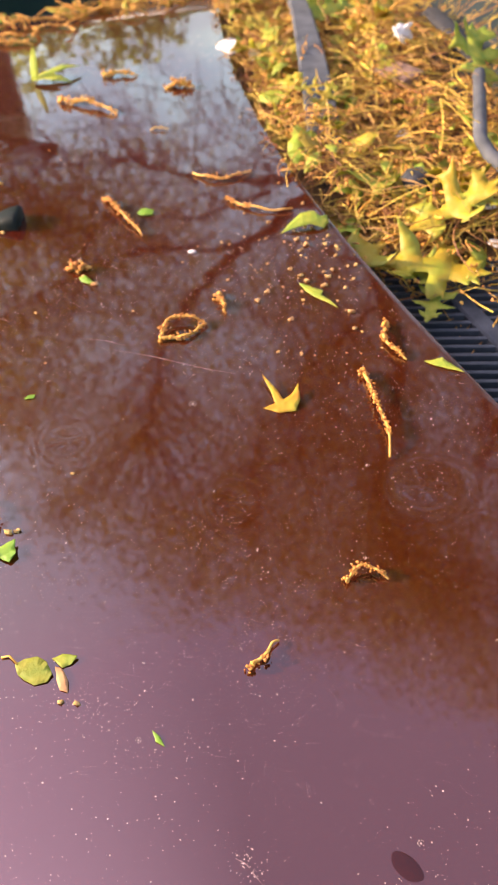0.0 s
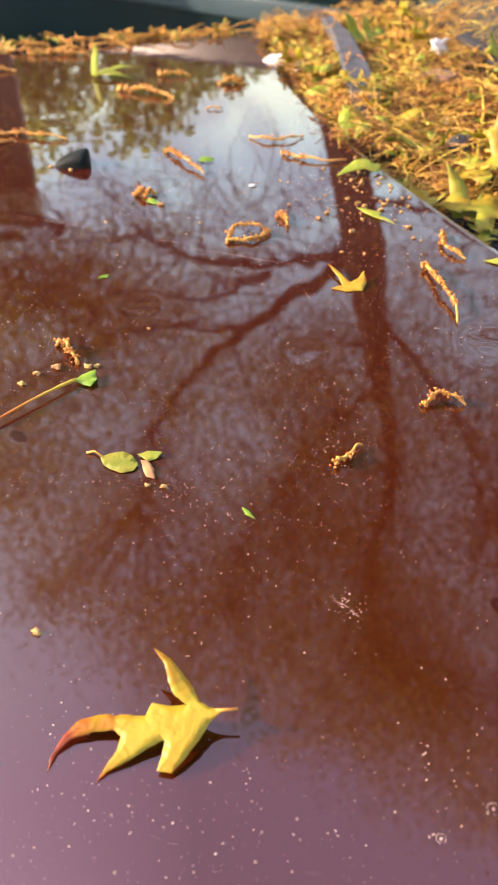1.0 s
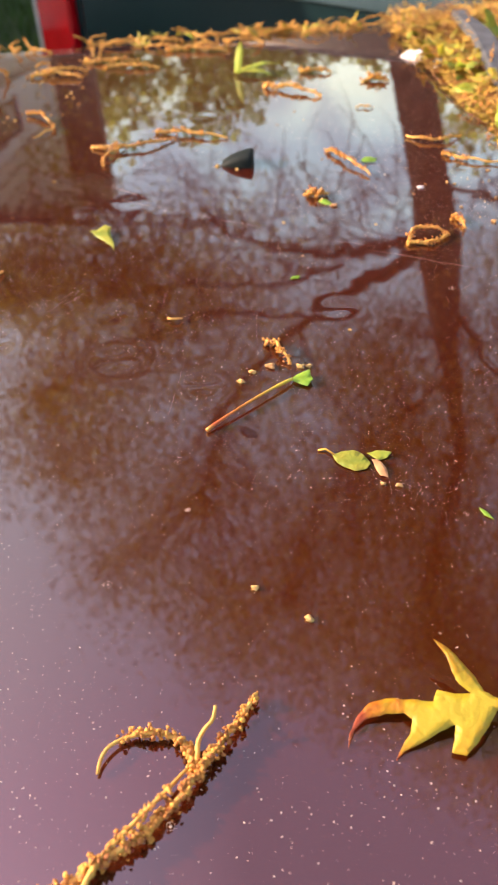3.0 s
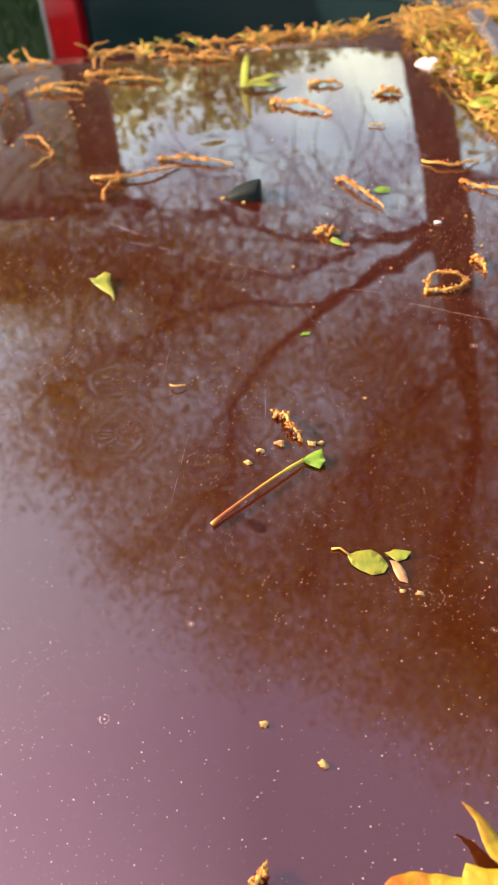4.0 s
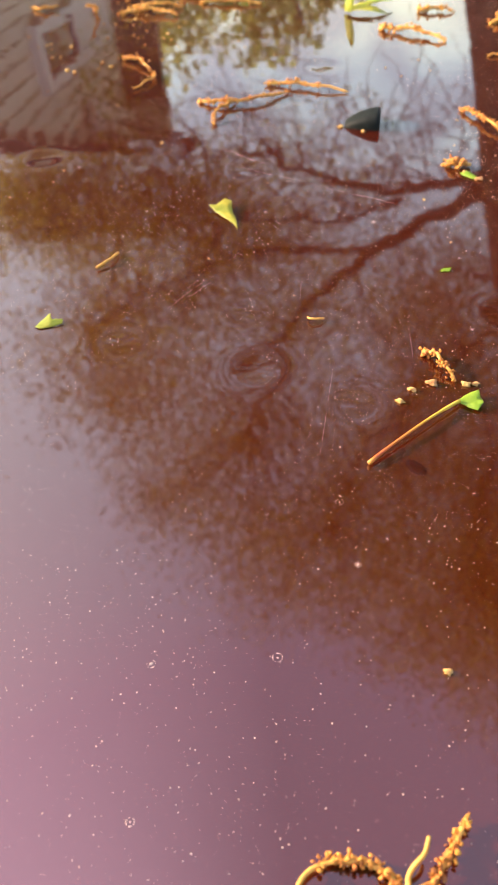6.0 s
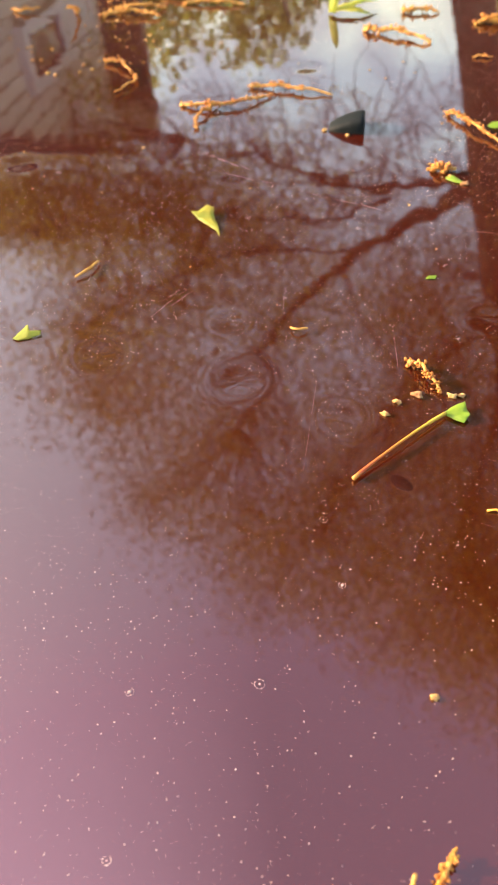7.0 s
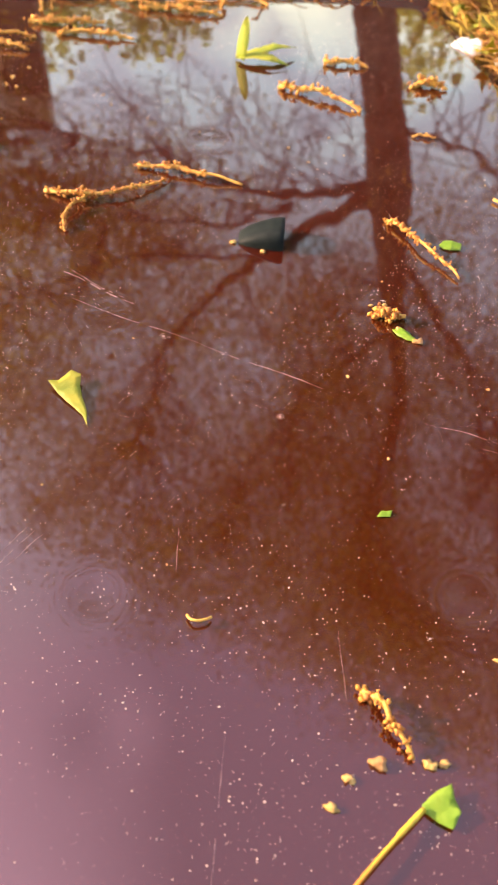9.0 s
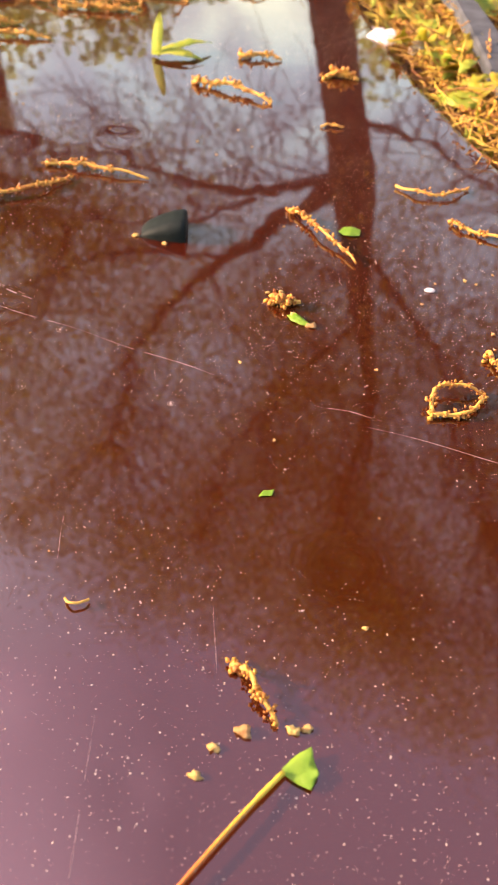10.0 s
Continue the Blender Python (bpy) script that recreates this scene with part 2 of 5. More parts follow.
def build_hood():
    ys = np.concatenate([np.arange(-0.62, -0.12, 0.02), np.arange(-0.12, 0.72, 0.0035), np.arange(0.72, 1.20, 0.008)])
    us = np.concatenate([np.linspace(0, 0.45, 12, endpoint=False), np.linspace(0.45, 1.0, 190)])
    lip = [(0.0004, -0.0001), (0.0008, -0.0005), (0.0009, -0.0012), (0.0004, -0.0030), (-0.003, -0.0045), (-0.012, -0.005)]
    verts, cols = [], len(us) + len(lip)
    rows_v = []
    for y in ys:
        xe = rear_edge(y)
        row = []
        for u in us:
            x = -1.05 + u * (xe + 1.05)
            if far_side(x, y) > 0.95:
                # hold the skin at the wing's shut line
                yy = 0.95 + 0.28 * (x + 0.12)
            else:
                yy = y
            row.append((x, yy, hood_z(x, yy)))
        for dx, dz in lip:
            x, yy = xe + dx, min(y, 0.95 + 0.28 * (xe + 0.12))
            row.append((x, yy, hood_z(xe, yy) + dz))
        rows_v.append(row)
    v = np.array(rows_v)
    for cx, cy, s, a in DENTS:
        r2 = (v[..., 0] - cx) ** 2 + (v[..., 1] - cy) ** 2
        s = s * 0.001
        v[..., 2] -= 1.9 * a * 0.001 * (np.exp(-r2 / (s * s)) - 0.28 * np.exp(-r2 / (2.9 * s * s)))
    flat = v.reshape(-1, 3)
    faces = []
    for i in range(len(ys) - 1):
        for j in range(cols - 1):
            a = i * cols + j
            p, q = flat[a], flat[a + cols]
            if abs(p[1] - q[1]) < 1e-6:
                continue
            faces.append((a, a + 1, a + cols + 1, a + cols))
    return under(from_arrays("hood", flat, faces, PAINT, car, "maroon clear-coated hood with hail dents and pollen dust", smooth=True))


hood = build_hood()


def build_fender():
    """The far wing: shut-line gap, rounded shoulder and side down to the wheel arch."""
    prof = [(0.953, -0.020), (0.953, -0.006), (0.955, -0.001), (0.96, 0.0)]
    bm = bmesh.new()
    rings = []
    for x in np.linspace(-1.05, 0.10, 60):
        ring = []
        for v, dz in prof:
            y = v + 0.28 * (x + 0.12)
            ring.append((x, y, hood_z(x, y) + dz))
        for v in (0.975, 1.0, 1.025, 1.05):
            y = v + 0.28 * (x + 0.12)
            ring.append((x, y, hood_z(x, y)))
        y0, z0 = ring[-1][1], ring[-1][2]
        for dy, dz in ((0.03, -0.018), (0.055, -0.045), (0.075, -0.09), (0.085, -0.2), (0.07, -0.45), (0.03, -0.55)):
            ring.append((x, y0 + dy, z0 + dz))
        rings.append([bm.verts.new(p) for p in ring])
    for a, b in zip(rings, rings[1:]):
        for k in range(len(a) - 1):
            bm.faces.new((a[k], b[k], b[k + 1], a[k + 1]))
    return under(part("fender", bm, PAINT, car, "maroon front wing beyond the hood's shut line"))


build_fender()


def build_nozzle():
    """Wedge washer nozzle, rounded, tall towards the windscreen."""
    bm = bmesh.new()
    n, secs = 14, []
    for i, (s, h, w) in enumerate([(0.0, 0.0010, 0.0060), (0.04, 0.0034, 0.0068), (0.2, 0.0068, 0.0085), (0.45, 0.0105, 0.0100), (0.7, 0.0132, 0.0108), (0.9, 0.0146, 0.0112), (0.98, 0.0142, 0.0110), (1.0, 0.0134, 0.0106)]):
        x = -0.0125 + 0.025 * s
        ring = []
        for k in range(n):
            a = math.pi * k / (n - 1)
            c, sn = math.cos(a), math.sin(a)
            ring.append(bm.verts.new((x, math.copysign(abs(c) ** 0.55, c) * w, max(0.0, abs(sn) ** 0.5) * h * 0.80 - 0.0004)))
        secs.append(ring)
    for a, b in zip(secs, secs[1:]):
        for k in range(n - 1):
            bm.faces.new((a[k], a[k + 1], b[k + 1], b[k]))
    bm.faces.new(secs[0])
    bm.faces.new(secs[-1][::-1])
    bmesh.ops.recalc_face_normals(bm, faces=bm.faces)
    es = [e for e in bm.edges if len(e.link_faces) == 2 and e.calc_face_angle() > 0.9]
    for e in es:
        e.smooth = False
    ob = part("washer_nozzle", bm, NOZZLE_PLASTIC, hood, "dark green-black plastic windscreen washer nozzle")
    ob.location = (-0.183, 0.452, hood_z(-0.183, 0.452))
    ob.rotation_euler.z = radians(2)
    ob.scale = (0.88, 0.88, 0.85)
    return ob


build_nozzle()


def build_body():
    """Plain closed shell under the hood: near wing and nose down to the sills."""
    bm = bmesh.new()
    rim = [(0.50, -0.625), (0.0, -0.625), (-0.6, -0.625), (-1.0, -0.625), (-1.055, -0.57), (-1.06, 0.0), (-1.055, 0.62), (-1.03, 0.70)]
    rows_v = []
    for dz, out in ((0.0, -0.006), (-0.004, 0.004), (-0.03, 0.03), (-0.10, 0.06), (-0.30, 0.08), (-0.55, 0.07), (-0.72, 0.02)):
        ring = []
        for k, (x, y) in enumerate(rim):
            nx, ny = (0, -1) if k < 3 else ((-0.7, -0.7) if k == 3 else (-1, 0))
            ring.append(bm.verts.new((x + nx * out, y + ny * out, hood_z(x, y) - 0.002 + dz)))
        rows_v.append(ring)
    for a, b in zip(rows_v, rows_v[1:]):
        for k in range(len(rim) - 1):
            bm.faces.new((a[k], a[k + 1], b[k + 1], b[k]))
    under(part("body", bm, PAINT, car))
    for x, y in ((-0.45, -0.50), (-0.45, 0.82)):
        bm = bmesh.new()
        bmesh.ops.create_cone(bm, cap_ends=True, segments=28, radius1=0.31, radius2=0.31, depth=0.20, matrix=Matrix.Translation((x, y, -0.64)) @ Euler((radians(90), 0, 0)).to_matrix().to_4x4())
        under(part("wheel", bm, RUBBER, car, smooth=False))


build_body()

# cowl: sunk plastic tray behind the hood, with two long ribs and cross slats
COWL_Z = -0.046


def build_cowl():
    bm = bmesh.new()
    rows_v = []
    for y in np.linspace(-0.62, 1.10, 90):
        xe = rear_edge(y)
        z = hood_z(xe, min(y, 0.95))
        ring = [(xe - 0.05, y, z + COWL_Z - 0.02), (xe - 0.006, y, z + COWL_Z), (xe + 0.05, y, z + COWL_Z + 0.002), (xe + 0.11, y, z + COWL_Z + 0.012), (xe + 0.16, y, z + COWL_Z + 0.03), (xe + 0.20, y, z + COWL_Z + 0.045)]
        rows_v.append([bm.verts.new(p) for p in ring])
    for a, b in zip(rows_v, rows_v[1:]):
        for k in range(5):
            bm.faces.new((a[k], a[k + 1], b[k + 1], b[k]))
    return under(part("cowl_panel", bm, BLACK_PLASTIC, car, "black plastic cowl tray filled with fallen catkins"))


cowl = build_cowl()


def cowl_point(y, off, up=0.0):
    xe = rear_edge(y)
    return Vector((xe + off, y, hood_z(xe, min(y, 0.95)) + COWL_Z + up))


for off in (0.014, 0.058, 0.10):
    bm = bmesh.new()
    bar(bm, [cowl_point(y, off, 0.011 + off * 0.06) for y in np.linspace(0.10, 0.62, 30)], [0.0056] * 30, 0.0042)
    part("rib", bm, GREY_PLASTIC, cowl, smooth=False)
slat_bm = bmesh.new()
box(slat_bm, (-0.023, -0.0013, -0.004), (0.023, 0.0013, 0.006), 0.0006)
slat_me = bpy.data.meshes.new("slat")
slat_bm.to_mesh(slat_me)
slat_bm.free()
slat_me.materials.append(GREY_PLASTIC)
for i in range(56):
    y = 0.13 + i * 0.0075
    for off in (0.036, 0.080):
        s = new("slat", slat_me)
        s.parent = cowl
        s.location = cowl_point(y, off, 0.008 + off * 0.06)
        s.rotation_euler = (0, radians(-4), radians(-6))


def build_windscreen():
    bm = bmesh.new()
    rows_v = []
    for y in np.linspace(-0.62, 1.10, 40):
        xe = rear_edge(y)
        z = hood_z(xe, min(y, 0.95))
        rows_v.append([bm.verts.new((xe + 0.155 + d, y, z - 0.022 + 0.55 * d)) for d in (0.0, 0.1, 0.3, 0.7, 1.1)])
    for a, b in zip(rows_v, rows_v[1:]):
        for k in range(4):
            bm.faces.new((a[k], a[k + 1], b[k + 1], b[k]))
    return under(part("windscreen", bm, GLASS, car, "dark sloping windscreen"))


build_windscreen()


def build_wiper():
    """Wiper arm lying in the cowl: flat steel arm, hinge cap, rubber blade."""
    bm = bmesh.new()
    pts = [Vector((0.024, 0.555, -0.012)), Vector((0.021, 0.61, -0.004)), Vector((0.014, 0.70, -0.002)), Vector((0.006, 0.79, -0.002)), Vector((-0.008, 0.93, -0.014))]
    bar(bm, pts, [0.012, 0.012, 0.011, 0.009, 0.007], 0.0045)
    arm = under(part("wiper_arm", bm, GREY_PLASTIC, car, "weathered grey wiper arm half buried in catkins", smooth=False))
    bm = bmesh.new()
    bmesh.ops.create_uvsphere(bm, u_segments=14, v_segments=8, radius=0.012, matrix=Matrix.Translation((0.084, 0.495, -0.008)) @ Matrix.Diagonal((1, 1, 0.8, 1)))
    part("hinge_cap", bm, BLACK_PLASTIC, arm, "round black pivot cap")
    bm = bmesh.new()
    tube(bm, [(0.140, 0.632, 0.000), (0.138, 0.615, 0.012), (0.126, 0.528, 0.016), (0.123, 0.505, 0.016), (0.127, 0.489, 0.013), (0.141, 0.465, 0.009), (0.178, 0.41, 0.004)], [0.0046] * 7, 8)
    part("wiper_rod", bm, GREY_PLASTIC, arm, "bent dark steel wiper rod")
    bm = bmesh.new()
    tube(bm, [(0.120, 0.775, 0.002), (0.132, 0.735, 0.0), (0.15, 0.675, -0.004)], [0.009, 0.010, 0.009], 6, 0.4)
    part("wiper_blade", bm, RUBBER, arm, "black rubber wiper blade end")


build_wiper()


# ---- loose litter: catkins, leaves, crumbs ----
rng = random.Random(7)


ICO = bmesh.new()
bmesh.ops.create_icosphere(ICO, subdivisions=1, radius=1)
ICO_V, ICO_F = [v.co.copy() for v in ICO.verts], [[v.index for v in f.verts] for f in ICO.faces]
ICO.free()


def lump(bm, at, r, rnd):
    """A small uneven rounded lump."""
    q = Euler((rnd.uniform(0, 6), rnd.uniform(0, 6), rnd.uniform(0, 6))).to_matrix() @ Matrix.Diagonal((1.25, 1.0, 0.8))
    vs = [bm.verts.new(Vector(at) + q @ (a * r * rnd.uniform(0.5, 1.4))) for a in ICO_V]
    for f in ICO_F:
        bm.faces.new([vs[i] for i in f])


def arc_points(x, y, heading, length, bend, lift, rise=0.0, n=24, wob=0.0012, rnd=rng, ripple=0.0005):
    pts, a = [], radians(heading)
    step = length / (n - 1)
    w1, w2 = rnd.uniform(0, 6), rnd.uniform(0, 6)
    for i in range(n):
        s = i / (n - 1)
        z = hood_z(x, y) + 0.0013 + lift * math.sin(math.pi * s) ** 0.8 + rise * s * s + ripple * math.sin(5 * s * math.pi + w2)
        o = wob * math.sin(7 * s + w1) * math.sin(math.pi * s)
        pts.append(Vector((x - math.sin(a) * o, y + math.cos(a) * o, z)))
        x, y = x + step * math.cos(a), y + step * math.sin(a)
        a += radians(bend) / (n - 1)
    return pts


def catkin(x, y, heading, length, bend, thick=1.0, lift=0.003, rise=0.0, bare=(0.0, 0.0), density=1.0, mat=None, label="dry golden-brown oak catkin lying on the hood", group="catkins on the hood"):
    """One fallen catkin: a wiry stem set with clusters of florets; bare = fractions without florets at either end."""
    pts = arc_points(x, y, heading, length, bend, lift, rise)
    root = thing("catkin", pts[0], label, "catkin", group)
    loc = [p - pts[0] for p in pts]
    bm = bmesh.new()
    tube(bm, loc, [0.00075 * thick * (1.15 - 0.5 * i / len(loc)) for i in range(len(loc))], 6)
    part("stem", bm, STEM, root)
    bm = bmesh.new()
    s = bare[0] * length
    while s < length * (1 - bare[1]):
        f = s / length * (len(loc) - 1)
        i = min(int(f), len(loc) - 2)
        p = loc[i].lerp(loc[i + 1], f - i)
        taper = 1.0 - 0.35 * (s / length)
        for _ in range(rng.randint(3, 8)):
            o = Vector((rng.gauss(0, 1), rng.gauss(0, 1), rng.gauss(0.15, 0.8))) * 0.00092 * thick * taper
            q = p + o
            if q.z + pts[0].z < hood_z(x, y) - 0.012:
                continue
            lump(bm, q, rng.choice((0.0004, 0.0006, 0.0008, 0.0010)) * rng.uniform(0.8, 1.1) * thick * taper, rng)
        s += rng.choice((0.0009, 0.0011, 0.0015, 0.0030)) * thick / max(1.0, density)
    part("floret_spike", bm, mat or FLORET, root)
    return root


# x, y, heading, length, bend, thickness, lift, rise, bare start, bare end, density
CATKINS = [
    (0.039, 0.297, -70, 0.058, -21, 0.9, 0.004, 0, 0.0, 0.2, 0.9),
    (0.028, 0.174, 56, 0.019, -110, 0.8, 0.003, 0, 0.0, 0.0, 0.8),
    (-0.0075, 0.136, 52, 0.015, -5, 0.9, 0.001, 0, 0.0, 0.45, 1.2),
    (-0.132, 0.217, -40, 0.023, -27, 1.0, 0.003, 0, 0.0, 0.0, 0.8),
    (-0.122, 0.478, -51, 0.058, -11, 1.0, 0.005, 0, 0.0, 0.08, 0.9),
    (-0.298, 0.481, -20, 0.068, 84, 1.1, 0.005, 0, 0.0, 0.0, 1.0),
    (-0.273, 0.482, -121, 0.040, 50, 1.0, 0.004, 0, 0.2, 0.0, 1.0),
    (-0.257, 0.516, -3, 0.060, -17, 1.1, 0.004, 0, 0.0, 0.33, 0.9),
    (-0.189, 0.644, -28, 0.066, -52, 1.3, 0.006, 0, 0.0, 0.0, 1.1),
    (-0.163, 0.695, 16, 0.034, -55, 1.3, 0.004, 0, 0.0, 0.0, 1.1),
    (-0.102, 0.663, 60, 0.026, -170, 1.6, 0.004, 0, 0.0, 0.0, 1.3),
    (-0.106, 0.583, 6, 0.014, -11, 0.7, 0.001, 0, 0.6, 0.0, 0.6),
    (-0.066, 0.510, -50, 0.046, 110, 0.8, 0.003, 0, 0.3, 0.0, 0.7),
    (-0.040, 0.475, -60, 0.050, 80, 0.9, 0.002, 0, 0.0, 0.55, 1.1),
    (0.054, 0.337, -110, 0.033, 72, 1.0, 0.002, 0, 0.0, 0.0, 0.9),
    (-0.037, 0.368, -79, 0.019, 4, 1.2, 0.001, 0, 0.0, 0.0, 1.0),
    (-0.064, 0.327, 100, 0.034, -150, 0.9, 0.004, 0, 0.0, 0.0, 0.7),
    (-0.064, 0.327, -4, 0.027, 71, 1.0, 0.001, 0, 0.0, 0.0, 1.0),
    (-0.384, 0.740, -5, 0.060, 42, 1.4, 0.004, 0, 0.0, 0.0, 1.1),
    (-0.356, 0.718, 19, 0.062, -61, 1.3, 0.004, 0, 0.0, 0.15, 1.0),
    (-0.310, 0.790, 8, 0.072, -40, 1.5, 0.004, 0, 0.0, 0.1, 1.1),
    (-0.379, 0.563, -22, 0.040, -41, 1.0, 0.006, 0, 0.0, 0.0, 1.0),
    (-0.346, 0.534, -70, 0.036, -60, 0.8, 0.003, 0, 0.0, 0.7, 0.8),
    (-0.420, 0.681, 32, 0.060, -90, 1.3, 0.006, 0, 0.0, 0.0, 1.0),
    (-0.415, 0.700, -12, 0.050, 60, 1.2, 0.008, 0, 0.0, 0.0, 1.0),
]
for c in CATKINS:
    far = c[1] > 0.6
    catkin(c[0], c[1], c[2] * (0.6 if far else 1), c[3] * (0.9 if far else 1), c[4] * (0.5 if far else 1), thick=c[5] * (1.25 if far else 1.1), lift=c[6] * (0.5 if c[1] > 0.45 else 0.8), rise=c[7], bare=(c[8], c[9]), density=c[10], mat=FLORET if c[1] < 0.6 else FLORET_FAR)

catkin(-0.128, 0.396, -12, 0.013, 25, 1.7, 0.0012, 0, (0, 0), 2.0, label="short broken catkin clump beside a green scrap")
# the tangled bunch of catkins near the hood's middle
BUNCH = "tangled bunch of golden-brown oak catkins on the hood"
catkin(-0.157, -0.041, 36, 0.082, 38, 1.2, 0.0018, 0.001, (0, 0), 2.2, label=BUNCH, group="tangled catkin bunch")
catkin(-0.124, 0.000, 112, 0.038, 165, 1.05, 0.0014, 0.0, (0, 0.25), 1.5, label=BUNCH, group="tangled catkin bunch")
catkin(-0.124, -0.001, 80, 0.016, -12, 1.0, 0.001, 0.008, (0, 0.94), 0.5, label=BUNCH, group="tangled catkin bunch")
catkin(-0.147, -0.046, 73, 0.050, -19, 1.1, 0.0030, 0.001, (0.3, 0.1), 1.0, label=BUNCH, group="tangled catkin bunch")

# the drift of catkins along the far shut line
for i in range(96):
    x = rng.uniform(-0.52, -0.05) if i < 60 else rng.uniform(-0.26, -0.03)
    v = rng.gauss(0.908, 0.042) if i < 60 else rng.gauss(0.955, 0.022)
    y = v + 0.28 * (x + 0.12)
    catkin(x, y, rng.uniform(0, 360), rng.uniform(0.014, 0.05), rng.uniform(-120, 120), rng.uniform(0.6, 1.1), rng.uniform(0.001, 0.006), rng.choice((0, 0.002, 0.004, 0.012)), (0, rng.choice((0, 0.2))), 1.1, FLORET_FAR,
           "dry orange oak catkin caught along the far shut line", "catkins along the shut line")


def blade_mesh(outline, rough=0.12, ripple=0.25, cuts=2):
    """A thin blade from its outline, (x, y, z) corners in one unit; the rim is worn uneven and the face ripples gently."""
    bm = bmesh.new()
    ring, n = [], len(outline)
    for i in range(n):
        p, q = Vector(outline[i]), Vector(outline[(i + 1) % n])
        d = q - p
        side = Vector((-d.y, d.x, 0))
        side = side.normalized() if side.length > 1e-6 else side
        steps = 3
        for k in range(steps):
            w = 0.0 if k == 0 else rough * d.length ** 0.5 * noise.noise(Vector((p.x * 3.1 + k, p.y * 2.7, i * 1.3)))
            ring.append(bm.verts.new(p + d * (k / steps) + side * w))
    f = bm.faces.new(ring)
    f.normal_update()
    if f.normal.z < 0:
        f.normal_flip()
    bmesh.ops.triangulate(bm, faces=[f])
    bmesh.ops.subdivide_edges(bm, edges=list(bm.edges), cuts=cuts, use_grid_fill=True)
    for v in bm.verts:
        v.co.z = max(0.08, v.co.z + ripple * (noise.noise(Vector((v.co.x * 0.35, v.co.y * 0.35, 2.0))) + 0.5 * noise.noise(Vector((v.co.x * 0.9, v.co.y * 0.9, 5.0)))))
    return bm


def cut_leaf(x, y, outline, mat, label, petiole=None, group="", up=0.0):
    """A leaf or scrap lying on the hood; outline and stalk in millimetres."""
    root = thing("leaf", (x, y, hood_z(x, y) + up), label, "leaf", group)
    bm = blade_mesh(outline)
    bmesh.ops.scale(bm, vec=(0.001, 0.001, 0.001), verts=list(bm.verts))
    part("blade", bm, mat, root).modifiers.new("thickness", "SOLIDIFY").thickness = 0.00012
    if petiole:
        bm = bmesh.new()
        tube(bm, [Vector(p) * 0.001 for p in petiole], [0.0005, 0.0004, 0.0004, 0.0005][:len(petiole)], 6)
        part("petiole", bm, REDSTEM, root)
    return root


OAK_HALF = [(-0.32, 0.03), (-0.12, 0.09), (-0.02, 0.17), (-0.06, 0.36), (-0.12, 0.52), (0.10, 0.44), (0.22, 0.30), (0.27, 0.14), (0.40, 0.17), (0.46, 0.42), (0.42, 0.58), (0.58, 0.50), (0.70, 0.58), (0.66, 0.34), (0.66, 0.15),
            (0.82, 0.16), (0.90, 0.34), (1.0, 0.24), (1.08, 0.26), (1.02, 0.10)]
OVAL_HALF = [(-0.55, 0.02), (-0.38, 0.16), (-0.1, 0.29), (0.2, 0.27), (0.45, 0.14)]


def leaf(x, y, turn, size, half, petiole, mat, label, group="", up=0.001, tilt=0.0, curl=0.25, seed=0):
    """A whole leaf from one half of its outline in leaf units; curl lifts the rim and droops the lobes unevenly."""
    rnd = random.Random(seed)
    root = thing("leaf", (x, y, hood_z(x, y) + up), label, "leaf", group)
    root.rotation_euler = (radians(tilt), radians(rnd.uniform(-14, 14)), radians(turn))
    tip = max(half)[0] + 0.14
    ring = half + [(tip, 0.0)] + [(a + rnd.uniform(-0.06, 0.06), -b * rnd.uniform(0.6, 1.15)) for a, b in reversed(half)]
    w1, w2 = rnd.uniform(0, 6), rnd.uniform(0, 6)
    outline = [(a * 20, b * 20, 20 * (0.10 + curl * (b * b * 0.9 * math.sin(w1 + 3 * a) + 0.35 * abs(b) + 0.3 * a * a * math.cos(w2)))) for a, b in ring]
    bm = blade_mesh(outline, 0.10, 0.5, 1)
    k = size / 20
    bmesh.ops.scale(bm, vec=(k, k, k), verts=list(bm.verts))
    part("blade", bm, mat, root).modifiers.new("thickness", "SOLIDIFY").thickness = 0.00018
    if petiole:
        bm = bmesh.new()
        tube(bm, [Vector((-(0.3 + petiole * q) * size, 0.06 * size * math.sin(2 * q), 0.1 * size)) for q in (0, 0.3, 0.6, 1)], [0.0009, 0.0007, 0.0006, 0.0007], 6)
        part("petiole", bm, REDSTEM, root)
    return root


